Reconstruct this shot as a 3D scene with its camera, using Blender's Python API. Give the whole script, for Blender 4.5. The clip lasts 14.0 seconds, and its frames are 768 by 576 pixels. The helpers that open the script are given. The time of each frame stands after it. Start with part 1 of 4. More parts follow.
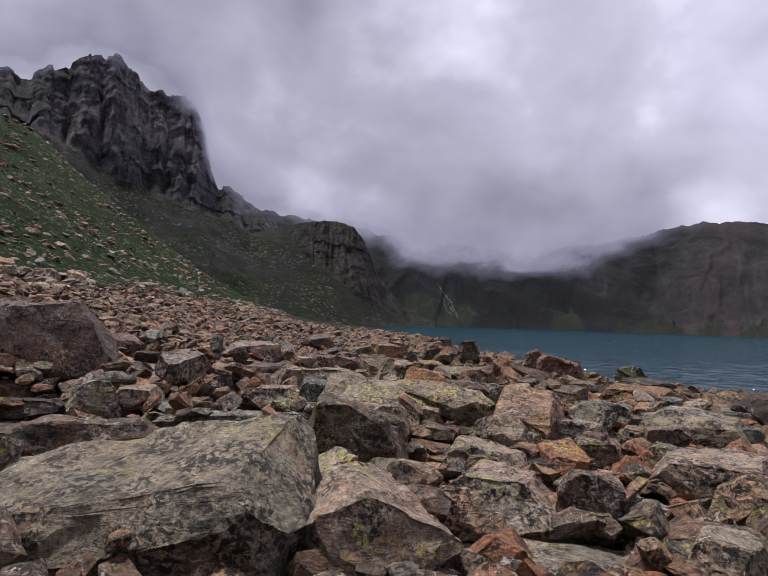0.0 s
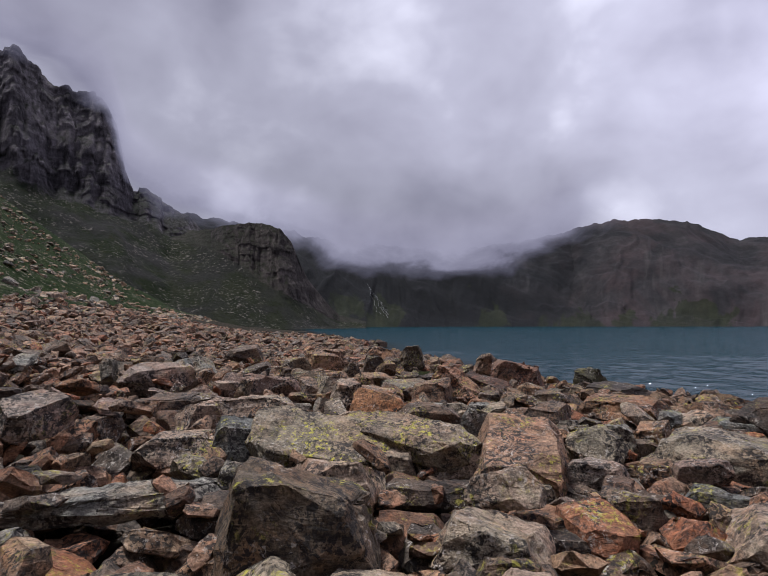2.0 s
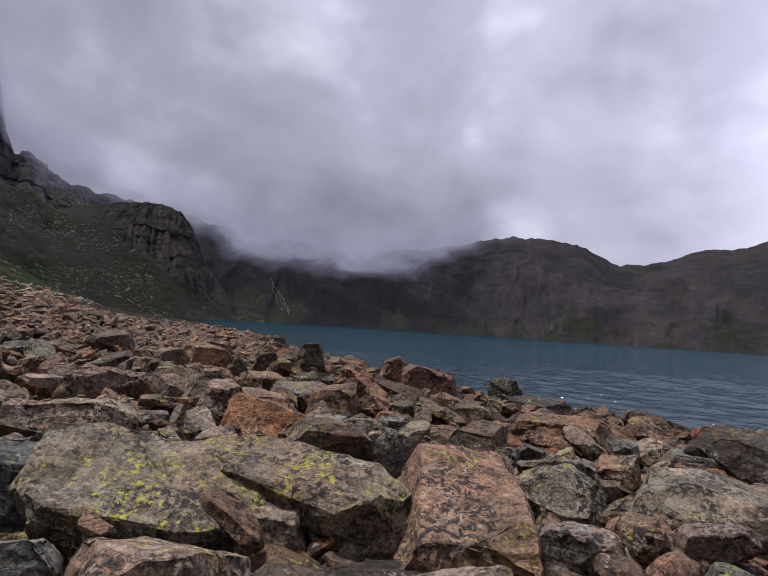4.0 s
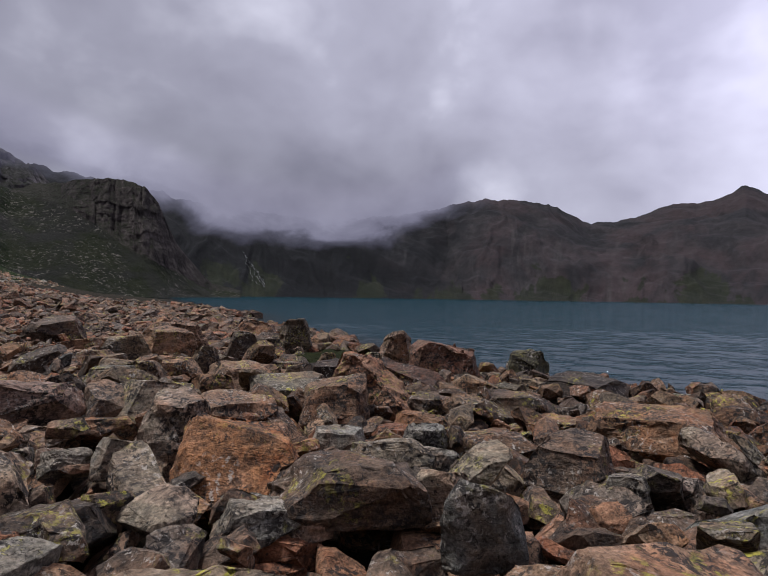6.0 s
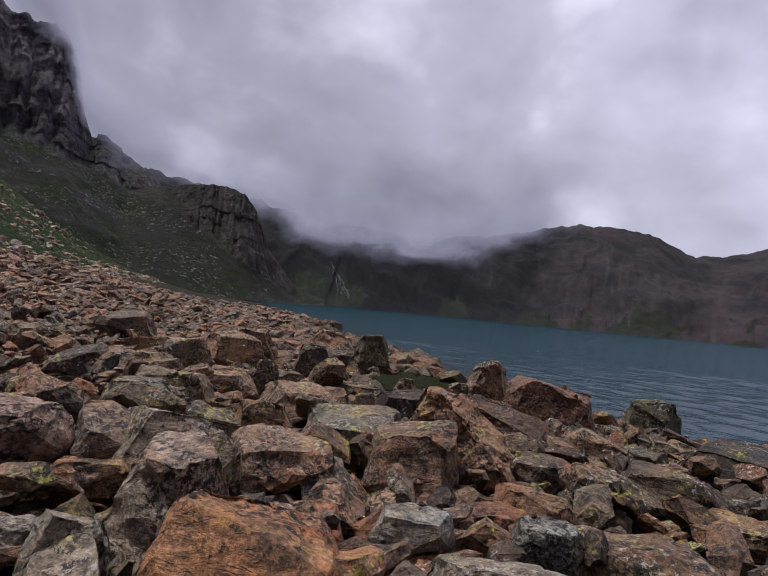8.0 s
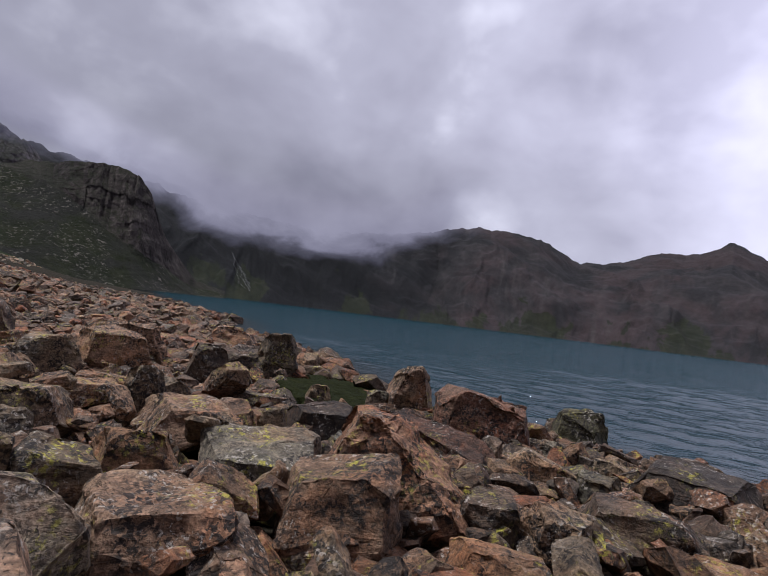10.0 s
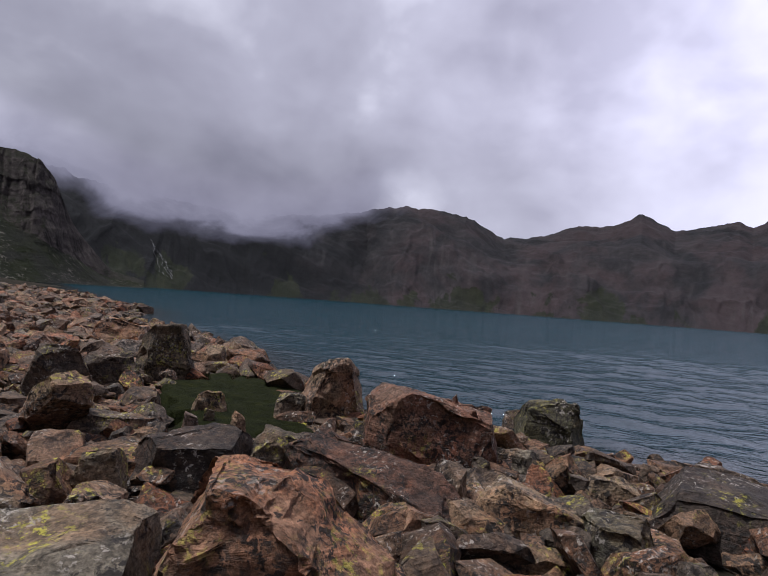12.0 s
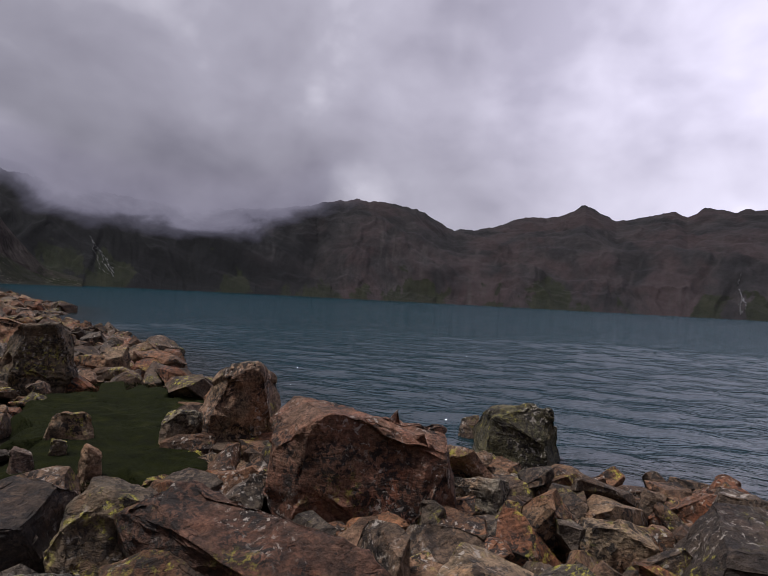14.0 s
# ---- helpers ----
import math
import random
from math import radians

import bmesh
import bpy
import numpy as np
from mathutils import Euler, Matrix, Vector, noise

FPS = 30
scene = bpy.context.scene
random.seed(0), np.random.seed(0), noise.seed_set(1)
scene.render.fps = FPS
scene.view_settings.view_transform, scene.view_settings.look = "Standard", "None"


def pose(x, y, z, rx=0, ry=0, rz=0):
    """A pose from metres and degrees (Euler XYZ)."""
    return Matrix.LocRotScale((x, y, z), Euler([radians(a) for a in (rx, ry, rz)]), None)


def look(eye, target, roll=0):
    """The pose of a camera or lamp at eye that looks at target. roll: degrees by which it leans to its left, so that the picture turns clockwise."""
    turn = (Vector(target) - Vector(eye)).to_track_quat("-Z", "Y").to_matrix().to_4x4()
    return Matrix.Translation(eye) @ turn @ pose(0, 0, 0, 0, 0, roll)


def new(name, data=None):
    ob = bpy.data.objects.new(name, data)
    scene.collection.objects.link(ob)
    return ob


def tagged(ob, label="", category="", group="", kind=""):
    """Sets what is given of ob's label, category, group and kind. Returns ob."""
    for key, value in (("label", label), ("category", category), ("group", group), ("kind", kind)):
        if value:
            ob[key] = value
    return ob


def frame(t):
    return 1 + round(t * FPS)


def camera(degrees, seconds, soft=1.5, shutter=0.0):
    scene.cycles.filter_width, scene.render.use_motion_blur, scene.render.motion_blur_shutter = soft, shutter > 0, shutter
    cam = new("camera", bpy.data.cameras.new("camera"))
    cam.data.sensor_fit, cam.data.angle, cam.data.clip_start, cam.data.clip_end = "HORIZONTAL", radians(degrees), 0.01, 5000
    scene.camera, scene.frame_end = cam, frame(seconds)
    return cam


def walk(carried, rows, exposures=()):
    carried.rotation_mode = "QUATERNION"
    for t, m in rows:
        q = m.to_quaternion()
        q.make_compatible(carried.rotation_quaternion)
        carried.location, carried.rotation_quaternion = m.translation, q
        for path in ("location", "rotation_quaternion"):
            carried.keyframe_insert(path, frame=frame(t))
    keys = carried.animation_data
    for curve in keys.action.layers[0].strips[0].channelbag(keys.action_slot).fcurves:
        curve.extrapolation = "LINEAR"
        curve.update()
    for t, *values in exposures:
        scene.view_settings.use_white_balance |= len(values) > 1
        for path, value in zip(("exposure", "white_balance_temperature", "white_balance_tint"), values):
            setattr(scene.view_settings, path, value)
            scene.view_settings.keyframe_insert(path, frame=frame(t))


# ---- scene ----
cam = camera(70.0, 14.0, soft=1.0)
PATH = [
    (0, (2.315, -0.831, 2.083), (1.938, 1.129, 2.207), 2.0),
    (0.5, (2.133, -0.066, 2.168), (1.915, 1.917, 2.308), 2.7),
    (1, (1.946, 0.516, 2.244), (1.81, 2.508, 2.36), 2.4),
    (1.5, (1.835, 1.121, 2.226), (1.794, 3.114, 2.393), 2.0),
    (2, (1.65, 1.584, 2.267), (1.528, 3.576, 2.4), -0.1),
    (2.5, (1.671, 2.302, 2.198), (1.686, 4.299, 2.306), 3.7),
    (3, (1.63, 2.83, 2.257), (1.783, 4.819, 2.39), 3.7),
    (3.2, (1.593, 3.033, 2.253), (1.833, 5.014, 2.39), 3.4),
    (5.3, (1.598, 6.528, 1.876), (1.784, 8.513, 2.035), 4.3),
    (5.5, (1.502, 6.823, 1.909), (1.608, 8.814, 2.07), 1.8),
    (6, (1.35, 7.237, 2.136), (1.67, 9.211, 2.166), 0.9),
    (6.5, (1.491, 7.793, 2.147), (1.619, 9.789, 2.175), 3.4),
    (7, (1.556, 8.385, 2.134), (1.577, 10.384, 2.198), 4.8),
    (7.2, (1.54, 8.581, 2.149), (1.542, 10.58, 2.204), 5.3),
    (9.3, (1.199, 10.569, 2.132), (1.343, 12.56, 2.255), 6.4),
    (9.5, (1.173, 10.689, 2.172), (1.368, 12.676, 2.275), 6.1),
    (10, (1.231, 10.929, 2.164), (1.596, 12.893, 2.261), 7.1),
    (10.5, (1.311, 11.6, 2.221), (1.726, 13.555, 2.273), 17.8),
    (11, (1.426, 12.442, 2.209), (1.756, 14.414, 2.159), 7.2),
    (11.5, (1.842, 13.18, 2.077), (2.531, 15.052, 1.93), 7.3),
    (12, (2.087, 13.613, 2.115), (2.702, 15.515, 2.168), 4.3),
    (12.5, (2.241, 13.819, 2.132), (2.969, 15.681, 2.126), 3.7),
    (13, (2.501, 14.199, 2.063), (3.285, 16.038, 2.028), 3.5),
    (13.5, (2.869, 14.802, 2.051), (3.569, 16.674, 2.111), 5.4),
    (14, (3.063, 15.358, 2.028), (3.842, 17.2, 2.067), 3.0),
]
EXPOSURES = [(0, 0.1, 6350, 10), (3, -0.03, 6300, 10), (6, -0.22, 6350, 10), (7, -0.08, 6350, 10), (9.5, -0.1, 6300, 10), (12.5, -0.22, 6350, 10), (14, -0.4, 6650, 11)]
walk(cam, [(t, look(eye, target, roll)) for t, eye, target, roll in PATH], EXPOSURES)

# ---- world, sun ----
SUN_AZ, SUN_EL = -65.0, 70.0
BRIGHT_AZ, BRIGHT_EL = 60.0, 17.0


def node(nt, kind, loc=None, **values):
    n = nt.nodes.new(kind)
    for k, v in values.items():
        if k.startswith("i_"):
            n.inputs[k[2:].replace("_", " ")].default_value = v
        else:
            setattr(n, k, v)
    return n


def ramp(nt, fac, stops, mode="LINEAR"):
    n = nt.nodes.new("ShaderNodeValToRGB")
    n.color_ramp.interpolation = mode
    e = n.color_ramp.elements
    while len(e) < len(stops):
        e.new(0.5)
    for el, (p, c) in zip(e, stops):
        el.position = p
        el.color = (c, c, c, 1) if isinstance(c, (int, float)) else (*c, 1)
    nt.links.new(fac, n.inputs[0])
    return n.outputs[0]


def mix(nt, fac, a, b, mode="MIX"):
    n = nt.nodes.new("ShaderNodeMix")
    n.data_type, n.blend_type = "RGBA", mode
    for sock, v in ((n.inputs[0], fac), (n.inputs[6], a), (n.inputs[7], b)):
        if isinstance(v, (int, float)):
            sock.default_value = v
        elif isinstance(v, tuple):
            sock.default_value = (*v, 1)
        else:
            nt.links.new(v, sock)
    return n.outputs[2]


def calc(nt, op, a, b=0.0, c=0.0):
    n = nt.nodes.new("ShaderNodeMath")
    n.operation = op
    for sock, v in zip(n.inputs, (a, b, c)):
        if isinstance(v, (int, float)):
            sock.default_value = v
        else:
            nt.links.new(v, sock)
    return n.outputs[0]


def noise_tex(nt, vec, scale, detail=6.0, rough=0.55, distort=0.0):
    n = nt.nodes.new("ShaderNodeTexNoise")
    n.inputs["Scale"].default_value, n.inputs["Detail"].default_value = scale, detail
    n.inputs["Roughness"].default_value, n.inputs["Distortion"].default_value = rough, distort
    nt.links.new(vec, n.inputs["Vector"])
    return n.outputs[0]


def stretch(nt, vec, sx, sy, sz, rx=0, ry=0, rz=0):
    n = nt.nodes.new("ShaderNodeMapping")
    n.inputs["Scale"].default_value = (sx, sy, sz)
    n.inputs["Rotation"].default_value = (radians(rx), radians(ry), radians(rz))
    nt.links.new(vec, n.inputs["Vector"])
    return n.outputs[0]


def cloud_colour(nt, vec):
    """Grey lilac cloud with paler and darker billows, along directions seen from the shore."""
    flat = stretch(nt, vec, 1.0, 1.0, 1.35)
    big = noise_tex(nt, flat, 2.4, 4.0, 0.5, 0.15)
    small = noise_tex(nt, flat, 6.5, 4.0, 0.5, 0.2)
    both = calc(nt, "ADD", calc(nt, "MULTIPLY", big, 0.74), calc(nt, "MULTIPLY", small, 0.26))
    return ramp(nt, both, [(0.37, (0.37, 0.36, 0.465)), (0.46, (0.49, 0.478, 0.60)), (0.54, (0.58, 0.57, 0.705)), (0.64, (0.88, 0.87, 1.03))])


world = bpy.data.worlds.new("world")
scene.world = world
world.use_nodes = True
wt = world.node_tree
wt.nodes.clear()
sky = node(wt, "ShaderNodeTexSky", sky_type="NISHITA", sun_disc=False, sun_elevation=radians(SUN_EL), sun_rotation=radians(SUN_AZ))
way = node(wt, "ShaderNodeTexCoord").outputs["Generated"]
clear = node(wt, "ShaderNodeBackground", i_Strength=0.08)
wt.links.new(sky.outputs[0], clear.inputs[0])
# the cloud is thin and bright over the far ridge
thin = Vector((math.sin(radians(BRIGHT_AZ)) * math.cos(radians(BRIGHT_EL)), math.cos(radians(BRIGHT_AZ)) * math.cos(radians(BRIGHT_EL)), math.sin(radians(BRIGHT_EL))))
near_sun = node(wt, "ShaderNodeVectorMath", operation="DOT_PRODUCT")
near_sun.inputs[1].default_value = thin
wt.links.new(way, near_sun.inputs[0])
glow = ramp(wt, near_sun.outputs["Value"], [(0.30, 1.0), (0.72, 1.08), (0.88, 1.45), (0.965, 2.3), (1.0, 2.8)])
cloudy = node(wt, "ShaderNodeBackground", i_Strength=1.0)
height = node(wt, "ShaderNodeSeparateXYZ")
wt.links.new(way, height.inputs[0])
heavy = Vector((math.sin(radians(-22)) * math.cos(radians(15)), math.cos(radians(-22)) * math.cos(radians(15)), math.sin(radians(15))))
over = node(wt, "ShaderNodeVectorMath", operation="DOT_PRODUCT")
over.inputs[1].default_value = heavy
wt.links.new(way, over.inputs[0])
thick = ramp(wt, over.outputs["Value"], [(0.72, 1.0), (0.90, 0.94), (1.0, 0.76)], "EASE")
base = ramp(wt, height.outputs[2], [(0.0, 0.66), (0.2, 0.76), (0.36, 0.95), (0.6, 1.0)], "EASE")
wt.links.new(mix(wt, 1.0, mix(wt, 1.0, mix(wt, 1.0, cloud_colour(wt, way), base, "MULTIPLY"), thick, "MULTIPLY"), glow, "MULTIPLY"), cloudy.inputs[0])
both = node(wt, "ShaderNodeMixShader", i_Fac=0.96)
wt.links.new(clear.outputs[0], both.inputs[1])
wt.links.new(cloudy.outputs[0], both.inputs[2])
wt.links.new(both.outputs[0], node(wt, "ShaderNodeOutputWorld").inputs[0])

sun_lamp = bpy.data.lights.new("sun", "SUN")
sun_lamp.energy, sun_lamp.angle, sun_lamp.color = 5.0, radians(11), (1.0, 0.98, 0.975)
sun = new("sun", sun_lamp)
sun.matrix_world = look(Vector((math.sin(radians(SUN_AZ)) * 50, math.cos(radians(SUN_AZ)) * 50, 50 * math.tan(radians(SUN_EL)))), (0, 0, 0))


# ---- materials ----
def material(name):
    m = bpy.data.materials.new(name)
    m.use_nodes = True
    nt = m.node_tree
    nt.nodes.clear()
    out = node(nt, "ShaderNodeOutputMaterial")
    bsdf = node(nt, "ShaderNodeBsdfPrincipled")
    nt.links.new(bsdf.outputs[0], out.inputs[0])
    return m, nt, bsdf


def bump(nt, bsdf, height, strength, distance):
    n = node(nt, "ShaderNodeBump", i_Strength=strength, i_Distance=distance)
    nt.links.new(height, n.inputs["Height"])
    nt.links.new(n.outputs[0], bsdf.inputs["Normal"])


def rock_material(name, tints, lichen=0.5, per_island=False, stain=0.5, spread=0.0):
    """Weathered bedded rock: tints that run into one another, rust stains, bedding streaks, black crust, pale and yellow-green lichen."""
    m, nt, bsdf = material(name)
    geo = node(nt, "ShaderNodeNewGeometry")
    pos = geo.outputs["Position"]
    if per_island:
        rnd = geo.outputs["Random Per Island"]
        obj = stretch(nt, pos, 1, 1, 1, 25, 15, 0)
    else:
        rnd = node(nt, "ShaderNodeObjectInfo").outputs["Random"]
        obj = node(nt, "ShaderNodeTexCoord").outputs["Object"]
        own = node(nt, "ShaderNodeObjectInfo")
        place = node(nt, "ShaderNodeVectorMath", operation="SUBTRACT")
        nt.links.new(pos, place.inputs[0])
        nt.links.new(own.outputs["Location"], place.inputs[1])
        obj = place.outputs[0]
    shift = node(nt, "ShaderNodeVectorMath", operation="ADD")
    nt.links.new(obj, shift.inputs[0])
    comb = node(nt, "ShaderNodeCombineXYZ")
    nt.links.new(calc(nt, "MULTIPLY", rnd, 37.0), comb.inputs[0])
    nt.links.new(calc(nt, "MULTIPLY", rnd, 91.0), comb.inputs[1])
    nt.links.new(comb.outputs[0], shift.inputs[1])
    vec = shift.outputs[0]
    broad = noise_tex(nt, vec, 1.3, 5, 0.6, 0.5)
    strata = noise_tex(nt, stretch(nt, vec, 1.0, 1.3, 4.5, 22, 14, 0), 2.4, 5, 0.62, 0.9)
    grain = noise_tex(nt, vec, 36.0, 4, 0.65, 0.3)
    spots = noise_tex(nt, vec, 10.0, 8, 0.7, 0.4)
    fields = noise_tex(nt, vec, 2.3, 5, 0.62, 0.4)
    tone = calc(nt, "ADD", broad, calc(nt, "MULTIPLY", calc(nt, "SUBTRACT", rnd, 0.5), 0.34))
    col = ramp(nt, tone, [(0.36, tints[0]), (0.5, tints[1]), (0.64, tints[2])])
    if per_island:
        some = ramp(nt, rnd, [(0.0, (1.05, 0.93, 0.84)), (0.16, (1.12, 0.80, 0.62)), (0.34, (0.70, 0.72, 0.74)), (0.48, (1.28, 1.04, 0.90)), (0.62, (0.55, 0.48, 0.44)), (0.76, (1.2, 1.1, 0.94)), (0.9, (1.16, 0.76, 0.58))], "CONSTANT")
        col = mix(nt, 1.0, col, some, "MULTIPLY")
    else:
        col = mix(nt, 1.0, col, ramp(nt, rnd, [(0.0, 0.82), (1.0, 1.2)]), "MULTIPLY")
    rust = ramp(nt, noise_tex(nt, vec, 1.7, 6, 0.6, 0.7), [(0.50, 0.0), (0.64, stain)])
    col = mix(nt, rust, col, mix(nt, 1.0, col, (1.28, 0.86, 0.60), "MULTIPLY"))
    cold = ramp(nt, noise_tex(nt, vec, 1.1, 4, 0.6, 0.5), [(0.54, 0.0), (0.66, 0.55)])
    col = mix(nt, cold, col, mix(nt, 1.0, col, (0.72, 0.80, 0.84), "MULTIPLY"))
    col = mix(nt, 1.0, col, ramp(nt, strata, [(0.32, 0.62), (0.48, 1.0), (0.66, 1.22)]), "MULTIPLY")
    col = mix(nt, 1.0, col, ramp(nt, spots, [(0.34, 0.42), (0.48, 1.0), (0.64, 1.42)]), "MULTIPLY")
    col = mix(nt, 1.0, col, ramp(nt, grain, [(0.36, 0.6), (0.5, 1.0), (0.64, 1.4)]), "MULTIPLY")
    # long splits along the beds
    split = calc(nt, "ABSOLUTE", calc(nt, "SUBTRACT", noise_tex(nt, stretch(nt, vec, 0.9, 1.0, 3.2, 22, 14, 0), 1.3, 5, 0.6, 0.8), 0.53))
    crack = calc(nt, "MAXIMUM", ramp(nt, split, [(0.0, 0.0), (0.007, 1.0)]), ramp(nt, fields, [(0.40, 1.0), (0.43, 0.0), (0.47, 0.0), (0.5, 1.0)]))
    col = mix(nt, crack, mix(nt, 0.75, col, (0.010, 0.008, 0.007)), col)
    # black crust in flecks that gather in fields, and pale grey crust
    flecks = noise_tex(nt, vec, 17.0, 7, 0.68, 0.5)
    dark = calc(nt, "MULTIPLY", ramp(nt, flecks, [(0.48, 0.0), (0.52, 1.0)]), ramp(nt, fields, [(0.44, 0.0), (0.55, 0.95)]))
    few = ramp(nt, noise_tex(nt, vec, 13.0, 4, 0.6, 0.3), [(0.655, 0.0), (0.685, 0.9)])
    col = mix(nt, calc(nt, "MAXIMUM", dark, few), col, (0.016, 0.013, 0.012))
    pale = calc(nt, "MULTIPLY", ramp(nt, noise_tex(nt, vec, 19.0, 6, 0.66, 0.4), [(0.56, 0.0), (0.61, 0.7)]), ramp(nt, noise_tex(nt, vec, 1.9, 3), [(0.50, 0.0), (0.6, 1.0)]))
    col = mix(nt, pale, col, (0.40, 0.36, 0.32))
    up = node(nt, "ShaderNodeSeparateXYZ")
    nt.links.new(geo.outputs["Normal"], up.inputs[0])
    green = calc(nt, "MULTIPLY", ramp(nt, noise_tex(nt, vec, 15.0, 8, 0.72, 0.3), [(0.53, 0.0), (0.59, 1.0)]), ramp(nt, noise_tex(nt, vec, 1.4, 4, 0.6), [(0.54 - spread, 0.0), (0.64 - spread, lichen)]))
    green = calc(nt, "MULTIPLY", green, ramp(nt, up.outputs[2], [(0.0, 0.4), (0.5, 1.0)]))
    col = mix(nt, green, col, ramp(nt, grain, [(0.35, (0.20, 0.18, 0.025)), (0.6, (0.42, 0.38, 0.06))]))
    nt.links.new(col, bsdf.inputs["Base Color"])
    bsdf.inputs["Roughness"].default_value = 0.7
    bsdf.inputs["Specular IOR Level"].default_value = 0.22
    h = calc(nt, "ADD", calc(nt, "MULTIPLY", strata, 0.75), calc(nt, "ADD", calc(nt, "MULTIPLY", grain, 0.28), calc(nt, "MULTIPLY", spots, 0.75)))
    h = calc(nt, "ADD", h, calc(nt, "ADD", calc(nt, "MULTIPLY", crack, 0.3), calc(nt, "MULTIPLY", flecks, 0.35)))
    bump(nt, bsdf, h, 1.0, 0.045)
    return m


TAN = [(0.129, 0.109, 0.082), (0.194, 0.154, 0.11), (0.184, 0.131, 0.096)]
RUST = [(0.129, 0.075, 0.045), (0.199, 0.108, 0.059), (0.167, 0.102, 0.065)]
GREY = [(0.093, 0.094, 0.088), (0.143, 0.135, 0.117), (0.161, 0.137, 0.108)]
PINK = [(0.135, 0.09, 0.07), (0.198, 0.131, 0.101), (0.149, 0.115, 0.093)]
DARK = [(0.044, 0.032, 0.025), (0.077, 0.054, 0.039), (0.092, 0.062, 0.043)]
RED = [(0.077, 0.041, 0.028), (0.137, 0.065, 0.042), (0.114, 0.065, 0.043)]
OLIVE = [(0.055, 0.049, 0.028), (0.086, 0.075, 0.041), (0.068, 0.059, 0.041)]
BRICK = [(0.129, 0.065, 0.038), (0.192, 0.091, 0.05), (0.161, 0.086, 0.052)]
SIENNA = [(0.162, 0.1, 0.064), (0.223, 0.134, 0.086), (0.205, 0.115, 0.074)]
SLAB = [(0.124, 0.104, 0.076), (0.165, 0.132, 0.094), (0.147, 0.109, 0.078)]
ORANGE = [(0.169, 0.089, 0.048), (0.254, 0.117, 0.052), (0.205, 0.107, 0.06)]
UMBER = [(0.104, 0.078, 0.054), (0.163, 0.112, 0.07), (0.148, 0.09, 0.058)]
ROCK = {
    "tan": rock_material("tan_rock", TAN, 1.0),
    "rust": rock_material("rust_rock", RUST, 0.7),
    "grey": rock_material("grey_rock", GREY, 0.7),
    "pink": rock_material("pink_rock", PINK, 0.4),
    "brick": rock_material("brick_rock", BRICK, 0.5, stain=0.6),
    "sienna": rock_material("sienna_rock", SIENNA, 1.0, stain=0.4),
    "lichen": rock_material("lichen_rock", SLAB, 1.0, stain=0.3, spread=0.1),
    "slab": rock_material("slab_rock", SLAB, 0.3, stain=0.3),
    "orange": rock_material("orange_rock", ORANGE, 0.6, stain=0.8),
    "dark": rock_material("dark_rock", DARK, 0.7),
    "red": rock_material("red_rock", RED, 0.5),
    "umber": rock_material("umber_rock", UMBER, 1.0),
    "olive": rock_material("olive_rock", OLIVE, 1.0),
}
RUBBLE = rock_material("rubble_rock", [(0.098, 0.076, 0.060), (0.174, 0.130, 0.098), (0.172, 0.113, 0.080)], 0.7, True)
SHORE_RUBBLE = rock_material("shore_rubble_rock", [(0.072, 0.055, 0.042), (0.12, 0.088, 0.064), (0.112, 0.073, 0.051)], 1.0, True)


def soil_material():
    m, nt, bsdf = material("soil")
    geo = node(nt, "ShaderNodeNewGeometry")
    pos = geo.outputs["Position"]
    mask = node(nt, "ShaderNodeAttribute", attribute_name="green")
    a = ramp(nt, noise_tex(nt, pos, 3.0, 8, 0.65), [(0.3, (0.010, 0.009, 0.006)), (0.7, (0.034, 0.028, 0.02))])
    grass = ramp(nt, noise_tex(nt, pos, 0.35, 8, 0.6), [(0.3, (0.004, 0.0075, 0.002)), (0.52, (0.0085, 0.0155, 0.0035)), (0.75, (0.019, 0.023, 0.0075))])
    grass = mix(nt, 1.0, grass, (1.0, 1.15, 0.9), "MULTIPLY")
    grass = mix(nt, 1.0, grass, ramp(nt, noise_tex(nt, pos, 4.0, 6, 0.7), [(0.3, 0.6), (0.7, 1.4)]), "MULTIPLY")
    edge = calc(nt, "ADD", mask.outputs["Fac"], calc(nt, "MULTIPLY", calc(nt, "SUBTRACT", noise_tex(nt, pos, 0.22, 6, 0.65), 0.5), 1.6))
    col = mix(nt, ramp(nt, edge, [(0.42, 0.0), (0.58, 1.0)]), a, grass)
    specks = calc(nt, "MULTIPLY", ramp(nt, noise_tex(nt, pos, 1.1, 8, 0.75, 0.4), [(0.55, 0.0), (0.60, 1.0)]), ramp(nt, noise_tex(nt, pos, 0.07, 5, 0.6), [(0.40, 0.0), (0.60, 1.0)]))
    col = mix(nt, calc(nt, "MULTIPLY", specks, mask.outputs["Fac"]), col, (0.17, 0.145, 0.118))
    nt.links.new(col, bsdf.inputs["Base Color"])
    bsdf.inputs["Roughness"].default_value = 0.95
    bsdf.inputs["Specular IOR Level"].default_value = 0.06
    bump(nt, bsdf, calc(nt, "ADD", noise_tex(nt, pos, 6.0, 8, 0.7), calc(nt, "MULTIPLY", noise_tex(nt, pos, 0.8, 8, 0.7), 3.0)), 0.9, 0.15)
    return m


